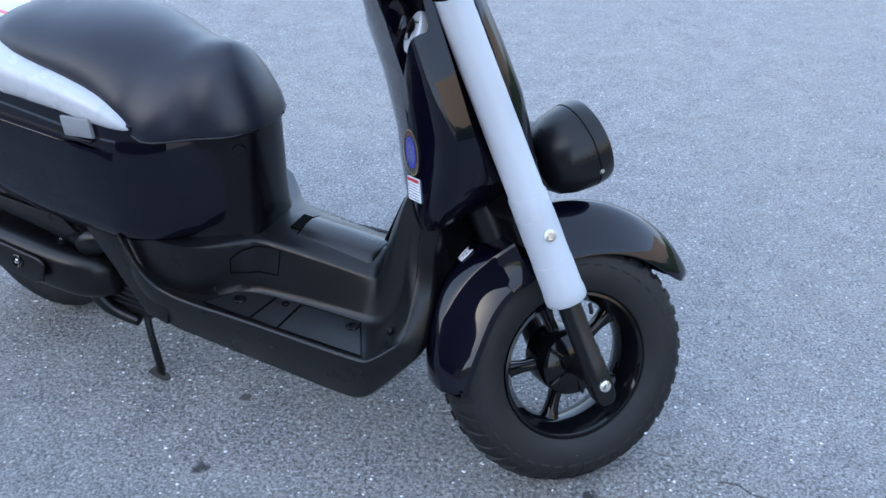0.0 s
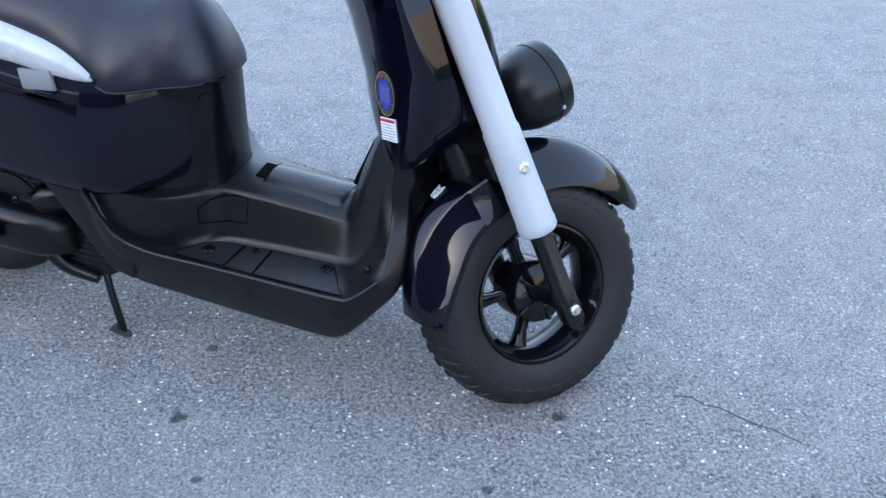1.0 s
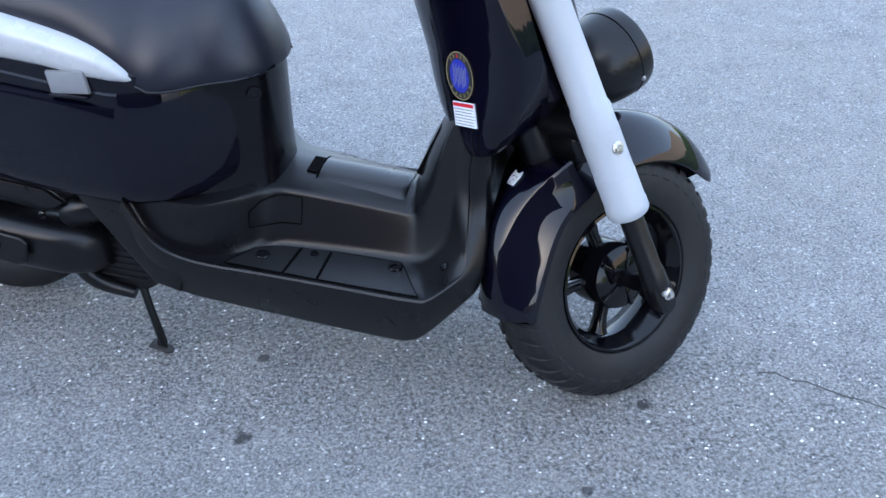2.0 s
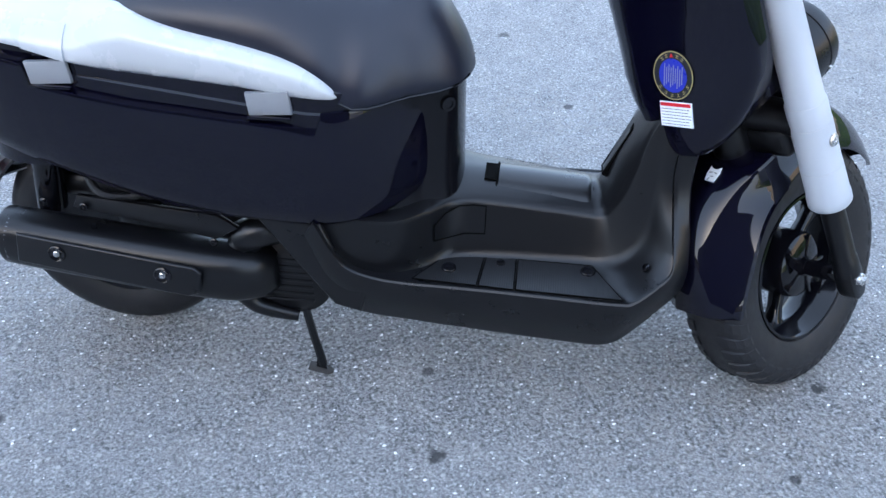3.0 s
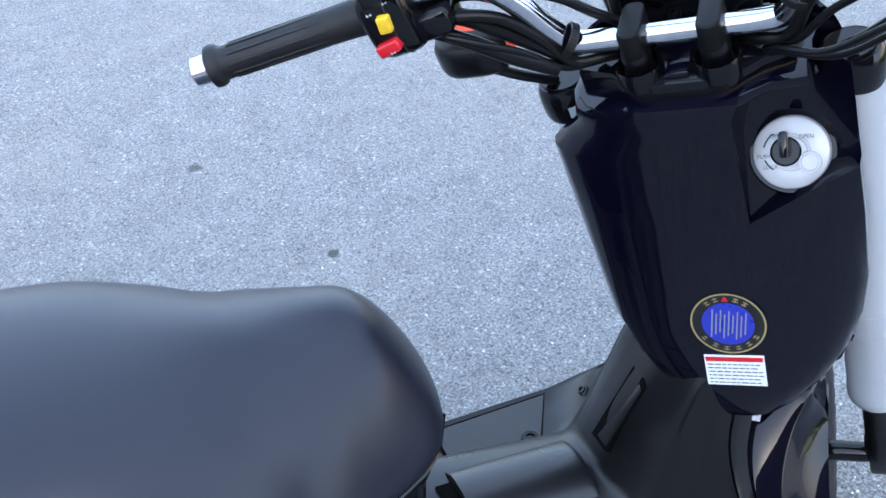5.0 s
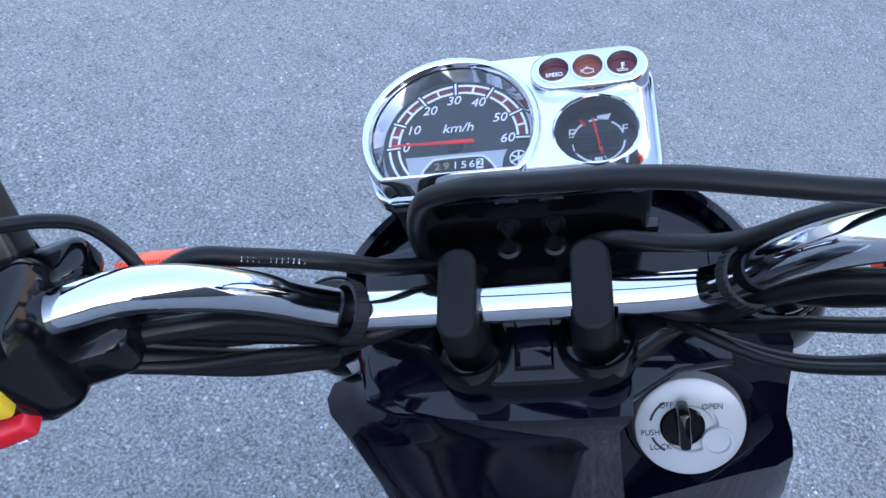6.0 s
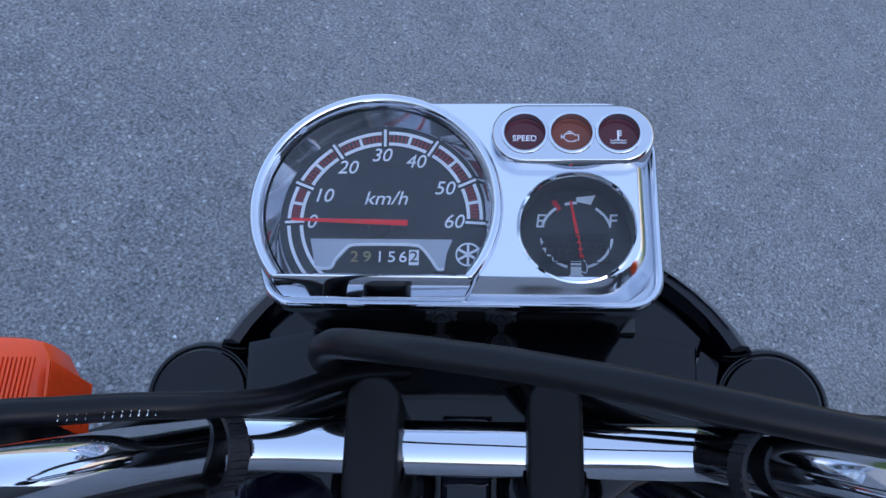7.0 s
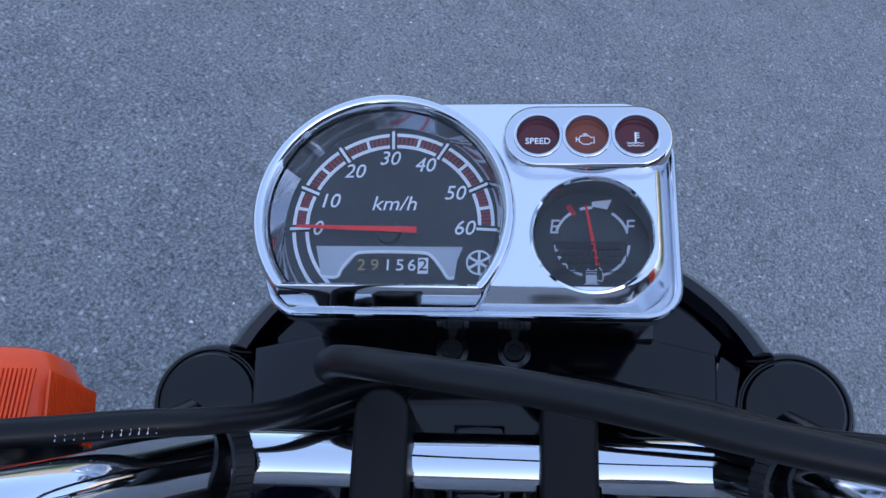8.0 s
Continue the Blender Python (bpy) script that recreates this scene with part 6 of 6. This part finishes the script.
# switch housings: a rounded block round the bar
for s in (1, -1):
    p, d = along(0.212, s)
    SW = Matrix.Translation(p) @ Matrix((Vector((1, 0, 0)), d, Vector((1, 0, 0)).cross(d))).transposed().to_4x4()
    rings = []
    for y, k in ((-0.01, 0.86), (-0.007, 0.95), (-0.002, 1.0), (0.021, 1.0), (0.028, 0.95), (0.031, 0.86)):
        rings.append([(x, s * y, z) for x, z in oval(36, 3.2, 0.03 * k, 0.041 * k, (-0.009, -0.004))])
    sw = fpart("switch_housing", moved(loft(rings), SW), GLOSS, bars, "black switch housing with coloured buttons" if s > 0 else "black throttle housing", angle=50)
    fpart("housing_seam", moved(pipe([(x, 0.004, z) for x, z in oval(36, 3.2, 0.0302, 0.0412, (-0.009, -0.004))] + [(0.02, 0.004, 0.0)], 0.0008, 5, 1), SW), INK, sw)
    fpart("housing_lug", moved(box(-0.022, 0.016, -0.036, 0.0, -0.044, -0.014, 0.008, 3) if s > 0 else box(-0.022, 0.016, 0.02, 0.047, -0.044, -0.012, 0.008, 3), SW), GLOSS, sw)
    fpart("lever_perch", moved(box(0.008, 0.034, -0.022, 0.02, -0.016, 0.012, 0.008, 3), SW), GLOSS, sw)
    if s < 0:
        continue

    def button(name, y, z, wy, hz, out, mat, label, tilt=0):
        return fpart(name, moved(box(-out, 0.004, -wy, wy, -hz, hz, 0.0022, 3), SW @ Matrix.Translation((-0.0385, y, z)) @ pose(0, 0, 0, tilt, 0, 0)), mat, sw, label)

    button("turn_button", 0.008, 0.003, 0.006, 0.009, 0.006, YELLOW, "yellow turn signal button", 8)
    button("horn_button", 0.014, -0.021, 0.0108, 0.0062, 0.008, RED, "red horn button", -8)
    button("dip_switch", 0.0115, 0.034, 0.0095, 0.013, 0.001, SMOOTH, "smooth black dip switch", 0)
    for y, z in ((0.0, 0.022), (0.018, 0.016), (-0.001, 0.04), (0.01, -0.0245)):
        fpart("switch_sign", moved(join(bar(-0.0022, 0.0022, -0.0003, 0.0003), bar(-0.0022, -0.0017, -0.0016, 0.0016), bar(0.0017, 0.0022, -0.0012, 0.0012)), SW @ Matrix.Translation((-0.0393 if z != -0.0245 else -0.0475, y, z)) @ face((0, 0, 0), (-1, 0, 0))), PRINT, sw)
BOX = face((-0.028, 0.2353, 0.162), (-0.72, -0.1, 0.68), (0.6, 0.25, 0.7))
pad = fpart("accessory_switch", moved(box(-0.024, 0.024, -0.022, 0.022, -0.02, 0.002, 0.004, 3), BOX), BLACK, bars, "square black accessory switch box")
fpart("push_button", moved(lathe([(0, 0.0035), (0.007, 0.0035), (0.0078, 0.0025), (0.0078, 0.001), (0.0095, 0.002)], 28), BOX @ Matrix.Translation((-0.004, -0.004, 0))), GLOSS, pad)
for y in (0.004, -0.008):
    fpart("pad_mark", moved(box(0.009, 0.016, y, y + 0.006, 0.001, 0.003, 0.0008, 1), BOX), GLOSS, pad)
fpart("pad_bracket", pipe([(-0.03, 0.228, 0.155), (-0.04, 0.23, 0.14), (-0.05, 0.235, 0.12)], 0.011, 14), BLACK, pad)
fpart("mirror_stem", pipe([(-0.016, 0.222, 0.115), (-0.01, 0.225, 0.16), (-0.012, 0.235, 0.19), (-0.026, 0.26, 0.225), (-0.045, 0.285, 0.27), (-0.055, 0.295, 0.31)], 0.0052, 14), CHROME, bars, "thin chrome mirror stem")


def cable(name, pts, r=0.0045, mat=HOSE, label="", parent=None):
    return fpart(name, pipe(pts, r, 12, 8), mat, parent or scooter, label, angle=80)


wire = cable("throttle_cable", [(-0.034, 0.215, 0.1), (-0.018, 0.176, 0.094), (-0.008, 0.155, 0.094), (-0.003, 0.135, 0.082), (0.002, 0.115, 0.068), (0.006, 0.094, 0.054), (0.014, 0.074, 0.03), (0.03, 0.053, 0.0), (0.04, 0.03, -0.03)], 0.005, label="black cable with small white print")
for k in range(12):
    if k != 7:
        t = 0.108 + k * 0.0024
        q = Vector([float(np.interp(t, (0.094, 0.115, 0.135), c)) for c in ((0.006, 0.002, -0.003), (0.094, 0.115, 0.135), (0.054, 0.068, 0.082))])
        fpart("cable_print", moved(bar(-0.0009, 0.0009, -0.0012, 0.0012, 0.005), face(q, (-0.62, 0, 0.78), (1, -0.3, 0.6))), PRINT, wire)
cable("brake_hose", [(0.04, 0.052, -0.05), (0.036, 0.057, -0.01), (0.03, 0.056, 0.035), (0.023, 0.044, 0.078), (0.016, 0.02, 0.098), (0.012, 0.0, 0.104), (0.008, -0.02, 0.109), (0.0, -0.05, 0.12), (-0.008, -0.08, 0.127), (-0.014, -0.11, 0.127), (-0.02, -0.15, 0.124), (-0.03, -0.2, 0.128), (-0.045, -0.235, 0.125)], 0.0054, label="black brake hose")
for s in (1, -1):
    cable("wire_loom", [(-0.052, s * 0.215, 0.09), (-0.045, s * 0.18, 0.088), (-0.034, s * 0.145, 0.072), (-0.02, s * 0.12, 0.035), (-0.008, s * 0.1, -0.008), (0.004, s * 0.07, -0.016), (0.03, s * 0.04, -0.03)], 0.0062)
    cable("wire", [(-0.056, s * 0.19, 0.075), (-0.05, s * 0.165, 0.058), (-0.034, s * 0.135, 0.03), (-0.014, s * 0.105, -0.01), (0.01, s * 0.075, -0.022)], 0.0038)
    cable("wire", [(-0.034, s * 0.2, 0.1), (-0.022, s * 0.16, 0.09), (-0.01, s * 0.125, 0.055), (0.002, s * 0.1, 0.015), (0.02, s * 0.06, -0.012), (0.04, s * 0.03, -0.03)], 0.004)
cable("wire", [(0.04, -0.012, -0.04), (0.034, -0.03, 0.0), (0.024, -0.05, 0.026), (0.014, -0.08, 0.034), (0.004, -0.11, 0.05), (-0.008, -0.15, 0.09), (-0.03, -0.2, 0.11)], 0.0045)
cable("wire", [(0.04, -0.02, -0.045), (0.034, -0.045, -0.005), (0.026, -0.06, 0.014), (0.018, -0.09, 0.024), (0.006, -0.115, 0.045), (-0.004, -0.15, 0.08)], 0.0045)
cable("wire", [(0.01, -0.07, -0.04), (-0.012, -0.088, -0.018), (-0.04, -0.13, -0.005), (-0.06, -0.18, 0.03), (-0.075, -0.24, 0.07)], 0.0032)
cable("wire", [(0.012, -0.07, -0.045), (-0.01, -0.09, -0.024), (-0.034, -0.14, -0.016), (-0.05, -0.19, 0.018), (-0.065, -0.25, 0.06)], 0.0032)
for x, y, z in ((-0.03, 0.15, 0.066), (-0.036, 0.155, 0.062)):
    cable("red_wire", [(x, y, z), (x + 0.003, y - 0.008, z - 0.006), (x + 0.007, y - 0.016, z - 0.016)], 0.0021, ORANGE)
cable("wire_sleeve", [(-0.045, 0.21, 0.098), (-0.036, 0.175, 0.08), (-0.028, 0.15, 0.055), (-0.016, 0.122, 0.022), (-0.004, 0.1, -0.008)], 0.0085)
cable("wire_sleeve", [(-0.052, 0.2, 0.08), (-0.046, 0.17, 0.056), (-0.036, 0.142, 0.026), (-0.02, 0.112, -0.006)], 0.0075)
cable("switch_lead", [(-0.03, 0.215, 0.168), (-0.018, 0.2, 0.152), (-0.012, 0.188, 0.136), (-0.016, 0.178, 0.118), (-0.026, 0.17, 0.104)], 0.0034)

# turn signals on short stalks
for s in (1, -1):
    OUT = 0.204 if s > 0 else 0.222
    base = fpart("turn_signal", loft([[(u, s * (OUT + a), 0.009 + b) for a, b in oval(24, 4, wv, ww)] for u, wv, ww in ((-0.018, 0.014, 0.012), (-0.013, 0.028, 0.019), (-0.004, 0.037, 0.025), (0.004, 0.0385, 0.0265))]), BLACK, scooter, "orange turn signal with a black base")
    fpart("lens", loft([[(u, s * (OUT + a), 0.009 + b) for a, b in oval(40, 4, wv, ww)] for u, wv, ww in ((0.004, 0.038, 0.026), (0.028, 0.036, 0.0245), (0.038, 0.03, 0.019), (0.04, 0.024, 0.014))]), ORANGE, base, "ribbed orange lens")
    for k in range(34):
        y = -0.031 + k * 0.00188
        fpart("lens_rib", moved(box(-0.012, 0.012, -0.0005, 0.0005, -0.0006, 0.0006), Matrix.Translation((0.0165, s * 0.204 + y, 0.0342)) @ pose(0, 0, 0, 0, 3.5, 0)), ORANGE, base)
    for k in range(22):
        z = -0.012 + k * 0.002
        fpart("lens_rib", moved(box(-0.012, 0.012, -0.0006, 0.0006, -0.0005, 0.0005), Matrix.Translation((0.0165, s * (OUT - 0.0367), z)) @ pose(0, 0, 0, 0, 0, s * 4.5)), ORANGE, base)
    fpart("signal_stalk", pipe([(-0.008, s * 0.19, 0.0), (0.008, s * 0.165, -0.03), (0.03, s * 0.14, -0.06)], 0.006, 12), BLACK, base)
